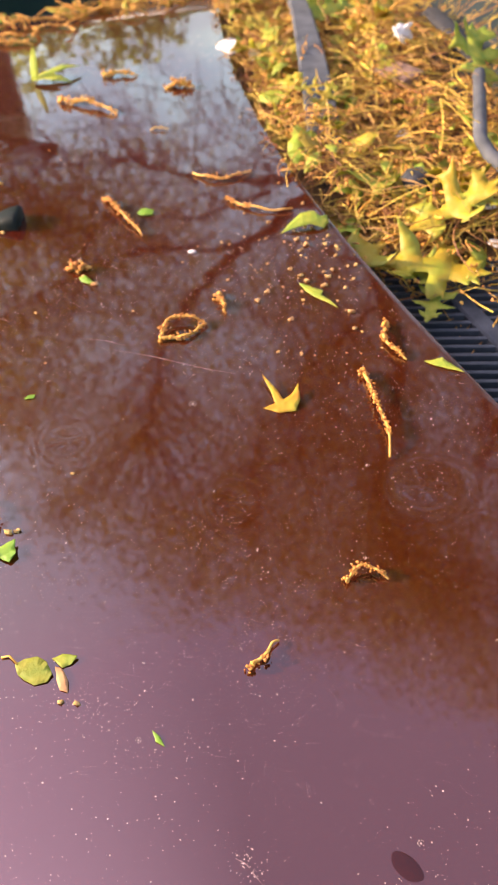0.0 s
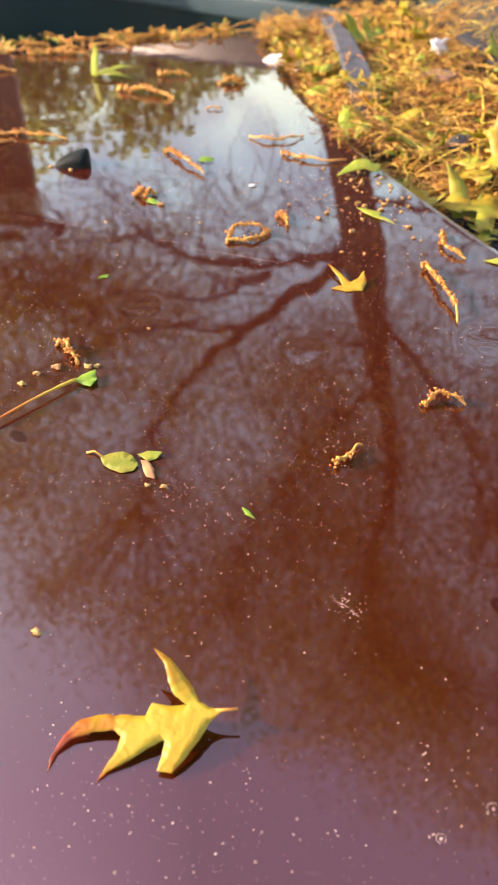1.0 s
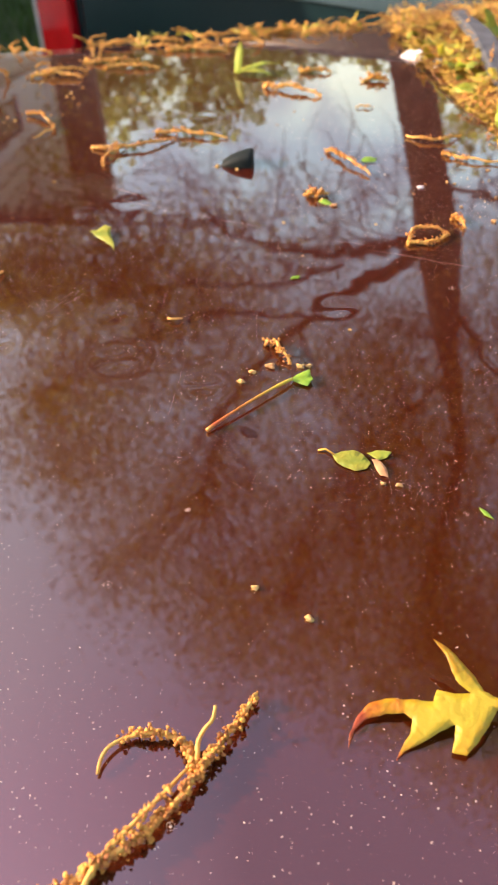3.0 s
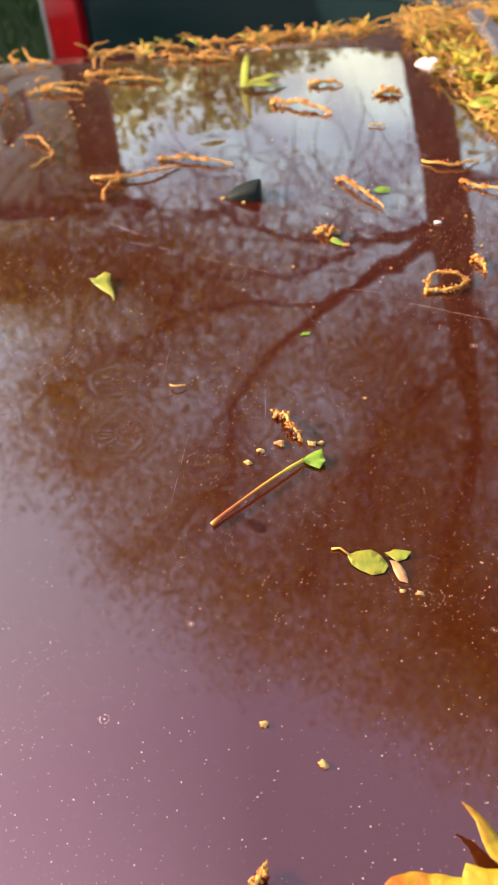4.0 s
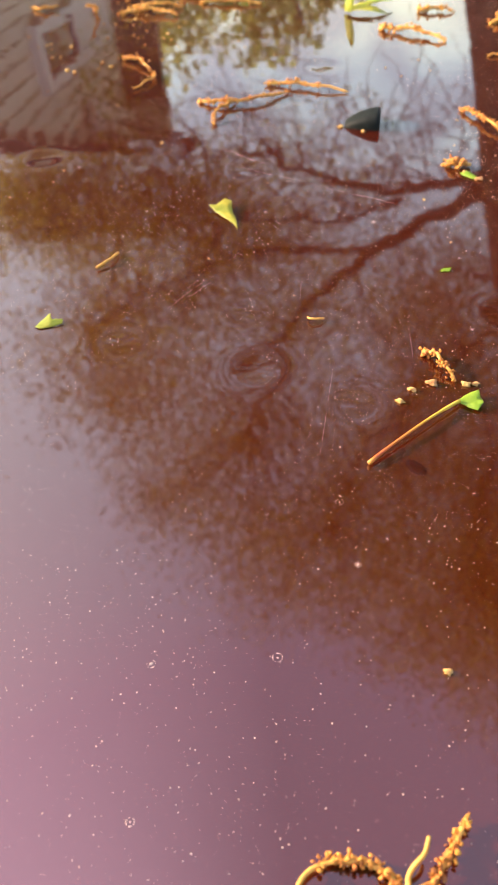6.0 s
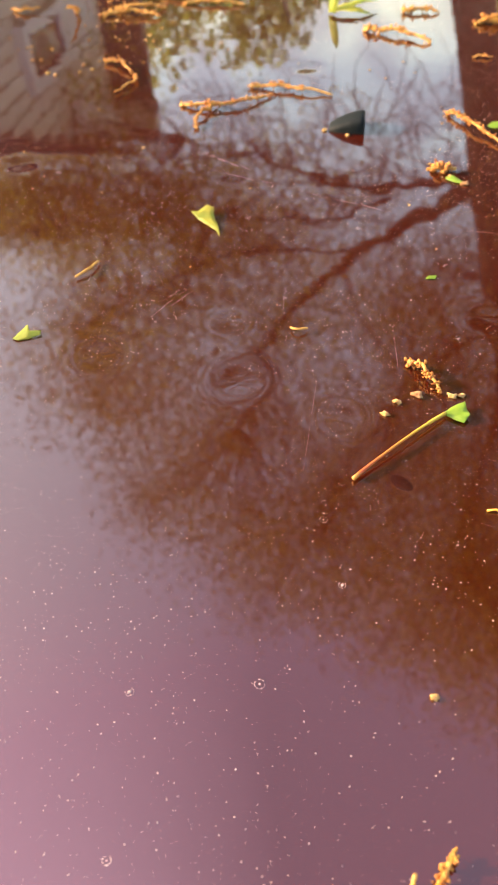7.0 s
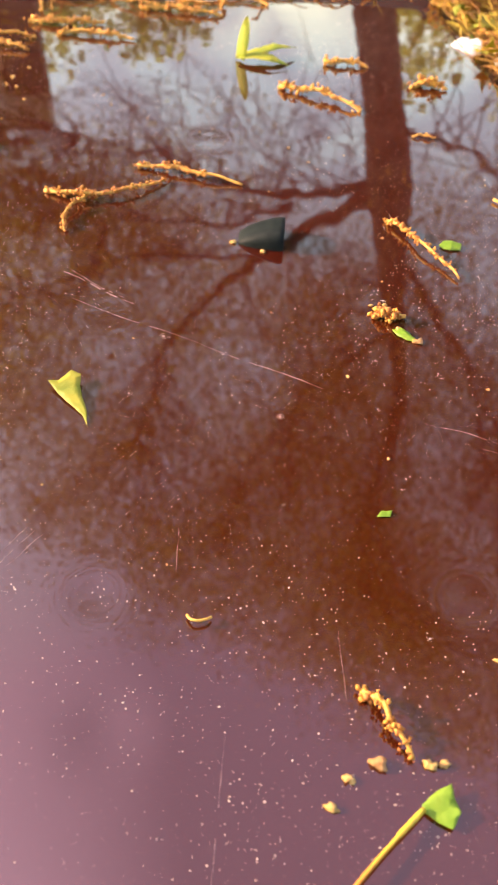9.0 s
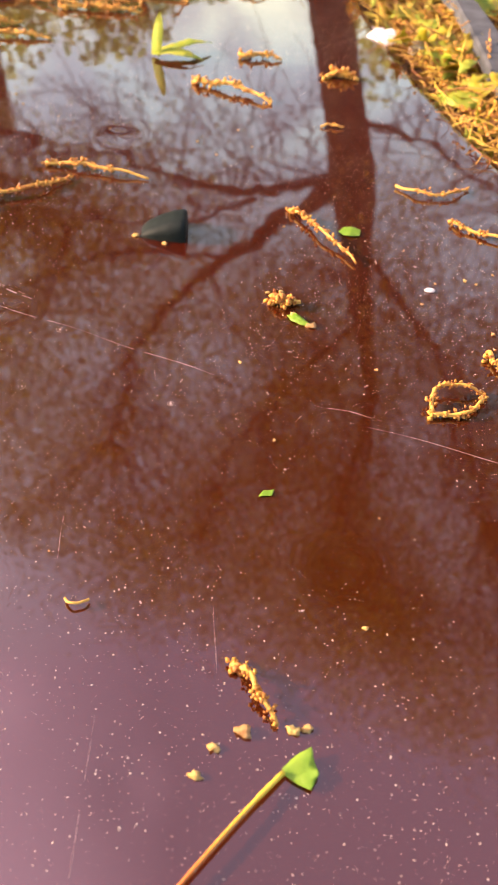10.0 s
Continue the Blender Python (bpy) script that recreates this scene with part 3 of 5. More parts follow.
def torn_leaf_material():
    """Clear yellow in the middle, turning orange and rust-red towards the lobes' ends."""
    m = material("torn_leaf", (0.6, 0.5, 0.05), (0.7, 0.6, 0.08), 0.42, 90, bump=0.0004, bump_scale=450, translucent=0.3)
    n, l = m.node_tree.nodes, m.node_tree.links
    tc, far, t, add, r = n.new("ShaderNodeTexCoord"), n.new("ShaderNodeVectorMath"), n.new("ShaderNodeTexNoise"), n.new("ShaderNodeMath"), n.new("ShaderNodeValToRGB")
    far.operation, add.operation = "LENGTH", "MULTIPLY_ADD"
    t.inputs["Scale"].default_value, t.inputs["Detail"].default_value = 160, 5
    l.new(tc.outputs["Object"], far.inputs[0])
    l.new(tc.outputs["Object"], t.inputs["Vector"])
    l.new(far.outputs["Value"], add.inputs[0])
    add.inputs[1].default_value = 26.0
    l.new(t.outputs["Fac"], add.inputs[2])
    r.color_ramp.elements[0].position, r.color_ramp.elements[1].position = 0.55, 1.42 / 1.5
    r.color_ramp.elements[0].color, r.color_ramp.elements[1].color = (0.50, 0.39, 0.025, 1), (0.34, 0.06, 0.015, 1)
    r.color_ramp.elements.new(0.70).color = (0.54, 0.31, 0.014, 1)
    r.color_ramp.elements.new(0.84).color = (0.50, 0.17, 0.010, 1)
    half = n.new("ShaderNodeMath")
    half.operation = "MULTIPLY"
    half.inputs[1].default_value = 0.72
    l.new(add.outputs["Value"], half.inputs[0])
    l.new(half.outputs["Value"], r.inputs["Fac"])
    l.new(r.outputs["Color"], n["Principled BSDF"].inputs["Base Color"])
    l.new(r.outputs["Color"], n["Translucent BSDF"].inputs["Color"])
    return m


# torn yellow oak leaf with long drawn-out lobes
cut_leaf(-0.052, 0.0255, [(17.0, 2.5, 6.5), (11.0, 2.8, 6), (7.0, 4.5, 6), (5.0, 8.5, 6.5), (1.0, 13.0, 7.5), (-2.2, 16.2, 8.5), (-7.0, 18.5, 9.5), (-3.4, 14.0, 8.5), (-1.8, 9.0, 7.5), (0.2, 5.8, 6.5), (3.6, 3.8, 5.5),
    (-1.0, 3.4, 5), (-6.0, 4.6, 4.5), (-7.0, 0.9, 4), (-13.0, 1.5, 3), (-20.0, 1.4, 2.6), (-25.0, -0.6, 2.4), (-28.2, -4.8, 1.6), (-30.2, -10.5, 0.8), (-30.2, -14.5, 0.2)]
    + [(-28.8, -9.0, 0.8), (-25.6, -5.4, 1.6), (-20.0, -3.4, 2.2), (-15.0, -2.8, 2.4), (-12.8, -4.5, 2.4), (-13.2, -8.3, 1.8), (-15.0, -11.5, 1.2), (-17.0, -16.5, 0.2)]
    + [(-14.8, -13.8, 0.8), (-9.4, -10.6, 1.6), (-5.0, -7.5, 2.6), (-1.0, -5.5, 3.4), (-1.2, -9.5, 2.4), (-2.0, -13.0, 1.4), (1.8, -13.6, 1.6), (5.0, -10.0, 2.8), (8.0, -5.5, 4), (10.4, -0.8, 5), (13.0, 1.5, 6)],
    torn_leaf_material(), "torn yellow oak leaf with long curled lobes on the hood", [(12.0, 2.2, 6.0), (14.5, 2.3, 6.3), (17.5, 2.6, 6.5)])
# small bird-shaped leaf
cut_leaf(0.004, 0.279, [(-14, 16, 3), (-8, 8, 2.2), (-3, -1, 1.6), (1, 2.5, 2.0), (4, 9, 3), (5, -1, 1.8), (3, -8, 0.6), (-5, -9, 0.5), (-12.5, -5.5, 0.4), (-7, -3, 1), (-9, 4, 1.8)], LEAF_YELLOW, "small pointed yellow leaf scrap on the hood")
# folded leaf with a thin tip
cut_leaf(-0.244, 0.328, [(-9.5, 3.8, 2.5), (-5.5, 4.5, 2.6), (-2, 10, 3.4), (2.2, 8.8, 3), (3.2, 3, 2.4), (5.4, -3, 1.8), (8.6, -9, 1.2), (10.8, -17, 0.5), (7.5, -11.5, 0.8), (2.0, -7, 1), (-4.5, -1.5, 1.2)], LEAF_GREEN, "folded yellow-green leaf scrap with a thin stalk on the hood")
# a pair of scraps
cut_leaf(-0.0855, 0.1325, [(-9.5, 3.5, 1), (-6.5, 5.5, 1.4), (-1.5, 6.6, 1.8), (2.5, 4.5, 1.6), (5.5, -0.3, 1.2), (4.0, -3.2, 0.6), (-0.5, -4.5, 0.5), (-4.5, -2.7, 0.6), (-7.5, -0.5, 0.8)], LEAF_GREEN, "curled yellow-green leaf scrap on the hood", [(-15.5, 6.5, 0.6), (-12.5, 7.0, 1), (-8.5, 3.6, 1.1)], "paired leaf scraps")
cut_leaf(-0.0855, 0.1325, [(3.8, 6.4, 0.6), (7.5, 8.2, 1), (13.5, 7.3, 1.4), (11.8, 4.2, 0.8), (8.5, 2.6, 0.5)], LEAF_GREEN, "small yellow-green leaf scrap", None, "paired leaf scraps")
cut_leaf(-0.0855, 0.1325, [(5.6, 3.2, 0.6), (8.5, 2.2, 1.2), (11.8, -2.5, 1), (12.5, -7.0, 0.4), (9.5, -6.2, 0.5), (7.2, -1.8, 0.8)], LEAF_BROWN, "brown shrivelled leaf scrap", None, "paired leaf scraps")
cut_leaf(0.010, 0.437, [(-14, -7, 0.6), (-9, -1, 3.5), (-2, 6, 6.5), (6, 9, 6), (10, 4, 5), (14, 9, 3), (15, 1, 2.5), (12, -4, 1.5), (4, -3, 4), (-5, -5, 2.5)], LEAF_GREEN, "arched yellow-green leaf at the hood's rear edge")
cut_leaf(0.018, 0.363, [(-11, 13, 0.8), (-5, 9, 1.6), (0, 5, 2), (3, 4, 1.6), (2, 0, 1.5), (6, -4, 1.2), (11, -11, 0.6), (4, -5, 0.8), (-2, -1, 1), (-7, 5, 1)], LEAF_GREEN, "narrow yellow-green leaf strip on the hood")
cut_leaf(0.079, 0.302, [(-9, 4, 0.5), (-4, 4.5, 1), (0, 5, 2), (2, 2, 1.8), (5, 0, 1.2), (10, -4.5, 0.5), (3, -2.5, 0.8), (-3, 0, 0.7)], LEAF_GREEN, "small green leaf scrap near the hood's edge")
cut_leaf(-0.301, 0.216, [(-6, -3, 0.6), (-4, 1, 1.5), (-1, 5, 3), (1, 1.5, 2.4), (5.5, 3.5, 1.4), (6, 1, 0.8), (1, -2.5, 0.6), (-3, -4, 0.5)], LEAF_GREEN, "crumpled yellow-green leaf scrap on the hood")
cut_leaf(-0.125, 0.283, [(-2.6, -1.4, 0.4), (-1.2, 1.2, 0.8), (2.6, 1.8, 0.8), (2, -0.8, 0.4)], STUB_GREEN, "tiny green leaf crumb on the hood")
cut_leaf(-0.116, 0.384, [(-5, 3, 0.6), (-1, 3.5, 1.6), (1, 1, 2), (7, -4.5, 0.5), (1, -3.5, 0.8), (-3, -1, 0.8)], STUB_GREEN, "small green leaf scrap beside a clump")
cut_leaf(-0.092, 0.459, [(-5.5, 0, 0.8), (-3, 3.2, 1.8), (1, 3, 2.4), (5.5, 2, 1.4), (5, -2.5, 0.8), (0, -3.4, 1), (-3, -2.5, 0.8)], STUB_GREEN, "bright green leaf scrap beside a catkin")
cut_leaf(-0.038, 0.109, [(-2.4, 3, 0.6), (0.6, 0.8, 0.8), (2.6, -2.6, 0.4), (-0.8, -1, 0.4)], STUB_GREEN, "tiny green leaf crumb on the hood")


def upright_leaf():
    """Yellow leaf with one lobe standing straight up and others lying down."""
    x, y = -0.218, 0.690
    root = thing("leaf", (x, y, hood_z(x, y) + 0.001), "bright yellow leaf with one lobe standing upright on the hood", "leaf")
    bm = bmesh.new()
    prev = None
    for i in range(8):
        s = i / 7
        w = 0.0065 * (1 - s) ** 0.7 * (0.5 + s) + 0.0004
        c = Vector((-0.003 + 0.004 * s, 0.004 * s, 0.027 * s))
        row = [bm.verts.new(c + Vector((q * w * 0.85, -0.6 * q * w + 0.002 * (1 - abs(q)), 0))) for q in (-1, 0, 1)]
        if prev:
            for a in range(2):
                bm.faces.new((prev[a], prev[a + 1], row[a + 1], row[a]))
        prev = row
    blade = part("blade", bm, LEAF_GREEN, root)
    blade.modifiers.new("thickness", "SOLIDIFY").thickness = 0.0002
    bm = blade_mesh([(-4, -4, 2), (6, -6, 4), (18, -9, 4), (32, -7, 1), (20, -1, 5), (14, 3, 5), (24, 10, 6), (35, 22, 3), (18, 18, 6), (4, 9, 4), (-4, 4, 2)], 0.15, 0.5)
    bmesh.ops.scale(bm, vec=(0.001, 0.001, 0.001), verts=list(bm.verts))
    part("lower_blade", bm, LEAF_GREEN, root).modifiers.new("thickness", "SOLIDIFY").thickness = 0.0002


upright_leaf()


def stalk_material():
    """Red at the broken foot, through orange to yellow-green at the blade."""
    m = material("graded_stalk", (0.6, 0.2, 0.03), (0.7, 0.46, 0.05), 0.4, 60)
    n, l = m.node_tree.nodes, m.node_tree.links
    tc, sep, r = n.new("ShaderNodeTexCoord"), n.new("ShaderNodeSeparateXYZ"), n.new("ShaderNodeValToRGB")
    mr = n.new("ShaderNodeMapRange")
    mr.inputs["From Min"].default_value, mr.inputs["From Max"].default_value = -0.002, 0.042
    l.new(tc.outputs["Object"], sep.inputs["Vector"])
    l.new(sep.outputs["Y"], mr.inputs["Value"])
    l.new(mr.outputs["Result"], r.inputs["Fac"])
    r.color_ramp.elements[0].color, r.color_ramp.elements[1].color = (0.72, 0.42, 0.06, 1), (0.55, 0.50, 0.05, 1)
    for pos, col in ((0.12, (0.55, 0.10, 0.025, 1)), (0.45, (0.62, 0.22, 0.03, 1)), (0.7, (0.68, 0.42, 0.04, 1))):
        r.color_ramp.elements.new(pos).color = col
    l.new(r.outputs["Color"], n["Principled BSDF"].inputs["Base Color"])
    return m


def stalk():
    """Broken leaf stalk with a torn green base of the blade."""
    x, y = -0.1475, 0.1470
    root = thing("leaf_stalk", (x, y, hood_z(x, y)), "broken red and yellow leaf stalk with a green blade stub", "leaf stalk")
    pts = [p - root.location for p in arc_points(x, y, 53.5, 0.050, -5, 0.0012, 0.0006, wob=0.0001, ripple=0.0)]
    bm = bmesh.new()
    tube(bm, pts, [0.00088 - 0.00032 * min(1, i / 6) + 0.0002 * (i > 18) for i in range(len(pts))], 8)
    part("stem", bm, stalk_material(), root)
    bm = blade_mesh([(31.0, 40.2, 1.4), (34.5, 43.6, 1.9), (38.5, 46.0, 2.6), (39.3, 42.0, 2.0), (40.5, 39.0, 2.2), (38.5, 35.0, 1.2), (35.0, 36.4, 1.0), (31.2, 38.8, 1.2)], 0.1, 0.3)
    bmesh.ops.scale(bm, vec=(0.001, 0.001, 0.001), verts=list(bm.verts))
    b = part("blade_stub", bm, STUB_GREEN, root, "bright green torn blade")
    b.modifiers.new("thickness", "SOLIDIFY").thickness = 0.0003


stalk()


def twig(x, y, heading, length, bend, mat, label, r=0.0007):
    root = thing("twig", (x, y, hood_z(x, y)), label, "twig")
    pts = [p - root.location for p in arc_points(x, y, heading, length, bend, 0.001, wob=0.0002, ripple=0.0001)]
    bm = bmesh.new()
    tube(bm, pts, [r] * len(pts), 6)
    part("stem", bm, mat, root)


twig(-0.295, 0.264, 47, 0.017, 42, STEM, "short yellow-green twig on the hood", 0.0006)
twig(-0.184, 0.235, -60, 0.009, 130, STEM, "tiny curled pale twig on the hood", 0.00045)


def crumb(x, y, r, seed):
    """A crumpled floret: one lumpy little body."""
    bm = bmesh.new()
    bmesh.ops.create_icosphere(bm, subdivisions=2, radius=1)
    for v in bm.verts:
        k = 0.75 + 0.75 * noise.noise(v.co * 1.7 + Vector((seed * 7.1, 0, 0))) + 0.65 * noise.noise(v.co * 3.4 + Vector((seed, 5, 0)))
        v.co = Vector((v.co.x * 1.15, v.co.y * 0.85, v.co.z * 0.6)) * max(0.3, k) * r + Vector((0, 0, 0.45 * r))
    ob = part("crumb", bm, CRUMB)
    ob.location = (x, y, hood_z(x, y) - 0.0002)
    return tagged(ob, "pale yellow-brown floret crumb lying on the hood", "plant crumb", "floret crumbs")


CRUMBS = [(-0.127, 0.197, 2.4), (-0.135, 0.192, 1.7), (-0.139, 0.184, 1.8), (-0.114, 0.198, 2.0), (-0.110, 0.199, 1.5), (-0.127, 0.402, 1.5), (-0.124, 0.405, 1.3), (-0.130, 0.404, 1.2),
          (-0.118, 0.387, 1.8), (-0.110, 0.380, 2.0), (-0.116, 0.066, 1.5), (-0.097, 0.055, 1.7), (-0.069, 0.1215, 1.5), (-0.075, 0.122, 1.2), (0.012, 0.378, 2.0), (0.008, 0.384, 1.6), (0.037, 0.334, 1.4), (-0.093, 0.232, 1.0), (-0.196, 0.447, 1.7), (-0.181, 0.4405, 1.2)]
base_crumbs = [crumb(x, y, r * 0.001, i) for i, (x, y, r) in enumerate(CRUMBS)]
for i in range(175):
    src = base_crumbs[i % 10]
    if i >= 120:
        y = rng.gauss(0.395, 0.035)
        x = min(rng.gauss(0.018, 0.028), rear_edge(y) - 0.006 - 0.01 * rng.random())
        k = rng.uniform(0.35, 0.95)
    elif i < 70:
        y = rng.uniform(0.25, 0.62)
        x = rng.uniform(-0.42, min(0.06, rear_edge(y) - 0.012))
        if rng.random() < 0.35:
            y, x = rng.gauss(0.40, 0.03), rng.gauss(0.0, 0.02)
            x = min(x, rear_edge(y) - 0.008)
        k = rng.uniform(0.28, 0.55)
    else:
        x, y = rng.gauss(-0.40, 0.035), rng.gauss(0.62, 0.05)
        k = rng.uniform(0.4, 0.8)
    o = copy_thing(src, pose(x, y, hood_z(x, y) - 0.0002, 0, 0, rng.uniform(0, 360)))
    o.scale = (k, k, k)


def dust():
    """Fine pale pollen grains strewn over the hood, too many to count."""
    rnd = random.Random(3)
    verts, faces = [], []

    def grain(x, y, r):
        z = hood_z(x, y)
        a, n = rnd.uniform(0, 6), len(verts)
        st = rnd.uniform(0.6, 1.7)
        for k in range(4):
            c, s = math.cos(k * math.pi / 2) * r * st, math.sin(k * math.pi / 2) * r
            verts.append((x + c * math.cos(a) - s * math.sin(a), y + c * math.sin(a) + s * math.cos(a), z - 0.00003))
        verts.append((x, y, z + r * rnd.uniform(0.5, 1.0)))
        faces.extend([(n, n + 1, n + 4), (n + 1, n + 2, n + 4), (n + 2, n + 3, n + 4), (n + 3, n, n + 4)])

    count = 0
    while count < 74000:
        y = rnd.uniform(-0.14, 0.80) if count < 67000 else rnd.uniform(0.06, 0.48)
        x = rnd.uniform(-0.62, rear_edge(y) - 0.004)
        if noise.noise(Vector((x * 9, y * 9, 2.0))) * 0.9 + 0.55 < rnd.random():
            continue
        grain(x, y, min(0.00027, 0.000066 * math.exp(abs(rnd.gauss(0, 0.66))) * rnd.uniform(0.8, 1.3)))
        count += 1
    for cx, cy, n, s in ((-0.070, 0.121, 45, 0.005), (-0.060, 0.118, 45, 0.009), (-0.004, 0.070, 40, 0.003), (-0.031, 0.200, 70, 0.010), (0.03, 0.38, 120, 0.02), (-0.15, 0.33, 160, 0.03), (-0.30, 0.43, 120, 0.025), (-0.005, 0.30, 150, 0.03), (-0.004, 0.070, 30, 0.005)):
        for _ in range(n):
            x, y = rnd.gauss(cx, s), rnd.gauss(cy, s * 0.8)
            if x < rear_edge(y) - 0.004:
                grain(x, y, rnd.uniform(0.00008, 0.00024))
    # dried drip rings round some of the grains
    for _ in range(26):
        y = rnd.uniform(-0.08, 0.45)
        x = rnd.uniform(-0.36, min(0.06, rear_edge(y) - 0.02))
        r0, w, n, m = rnd.uniform(0.0009, 0.0018), rnd.uniform(0.00003, 0.00008), len(verts), 22
        grain(x, y, rnd.uniform(0.0003, 0.0006))
        n = len(verts)
        for k in range(m):
            a = 2 * math.pi * k / m
            for rr, dz in ((r0 - w, 0.00001), (r0, w * 0.8), (r0 + w, 0.00001)):
                px, py = x + rr * math.cos(a), y + rr * math.sin(a)
                verts.append((px, py, hood_z(px, py) + dz))
        for k in range(m):
            if rnd.random() < 0.4:
                continue
            a, b = n + 3 * k, n + 3 * ((k + 1) % m)
            faces.extend([(a, b, b + 1, a + 1), (a + 1, b + 1, b + 2, a + 2)])
    ob = from_arrays("pollen_dust", verts, faces, SPECK)
    tagged(ob, "fine pale pollen and dust grains strewn on the hood", "pollen dust", "", "stuff")


dust()


def streak(x0, y0, x1, y1, w, seed):
    """A fine scuff in the clear coat: a raised burr, broken along its length."""
    rnd = random.Random(seed)
    bm = bmesh.new()
    n = 14
    prev = None
    for i in range(n):
        s = i / (n - 1)
        x, y = x0 + (x1 - x0) * s, y0 + (y1 - y0) * s + 0.0006 * math.sin(7 * s + seed)
        ww = 0.5 * w * rnd.uniform(0.25, 1.0) * (0.3 + math.sin(math.pi * s))
        d = Vector((y0 - y1, x1 - x0, 0)).normalized() * ww
        c = Vector((x, y, hood_z(x, y) + 0.00004))
        row = [bm.verts.new(c - d), bm.verts.new(c + Vector((0, 0, ww * 0.5))), bm.verts.new(c + d)]
        if prev and rnd.random() < 0.85:
            bm.faces.new((prev[0], prev[1], row[1], row[0]))
            bm.faces.new((prev[1], prev[2], row[2], row[1]))
        prev = row
    ob = part("scratch", bm, SCRATCH, hood)
    under(ob)
    ob.location.z -= 0.95


for i, q in enumerate([(-0.269, 0.410, -0.232, 0.389, 0.00050), (-0.266, 0.411, -0.236, 0.392, 0.00030), (-0.259, 0.389, -0.20, 0.366, 0.00028), (-0.20, 0.366, -0.144, 0.343, 0.00028), (-0.110, 0.331, -0.083, 0.324, 0.00026), (-0.238, 0.262, -0.250, 0.236, 0.00016),
                       (-0.235, 0.260, -0.243, 0.246, 0.00016), (-0.241, 0.262, -0.247, 0.250, 0.00016), (-0.192, 0.268, -0.190, 0.250, 0.00014), (-0.139, 0.236, -0.136, 0.214, 0.00014), (-0.168, 0.200, -0.166, 0.150, 0.00012), (-0.010, 0.073, 0.000, 0.065, 0.00022), (-0.089, 0.320, -0.023, 0.299, 0.00025)]):
    streak(*q, i)


def sap_spot(x, y, a, b, turn):
    bm = bmesh.new()
    rings = []
    for f, h in ((1.0, 0.0), (0.93, 0.00003), (0.5, 0.00005)):
        rings.append([bm.verts.new((a * f * math.cos(t) * (1 + 0.06 * math.sin(3 * t)), b * f * math.sin(t), h)) for t in (2 * math.pi * k / 28 for k in range(28))])
    for p, q in zip(rings, rings[1:]):
        for k in range(28):
            bm.faces.new((p[k], p[(k + 1) % 28], q[(k + 1) % 28], q[k]))
    bm.faces.new(rings[-1])
    ob = part("sap_spot", bm, SAP, hood, "dark dried sap spot")
    ob.location = (x, y, hood_z(x, y) + 0.00003)
    ob.rotation_euler.z = radians(turn)


sap_spot(-0.1305, 0.1485, 0.0048, 0.0027, -40)
sap_spot(0.043, 0.071, 0.0056, 0.0032, -40)


# ---- the drift of litter in the cowl ----
def pile_height(x, y):
    """Surface of the heaped litter behind the hood."""
    off = x - rear_edge(y)
    h = hood_z(rear_edge(y), min(y, 0.95)) + COWL_Z
    amount = max(0.0, min(1.0, (y - 0.385 + 0.20 * max(0, off)) / 0.09))
    lumpy = 0.5 + 0.5 * noise.noise(Vector((x * 22, y * 22, 0)))
    holes = max(0.0, noise.noise(Vector((x * 16 + 3, y * 16, 7)))) * 0.045
    return h + amount * (0.028 + 0.030 * lumpy - holes) + max(0, off - 0.07) * 0.16 * amount, amount


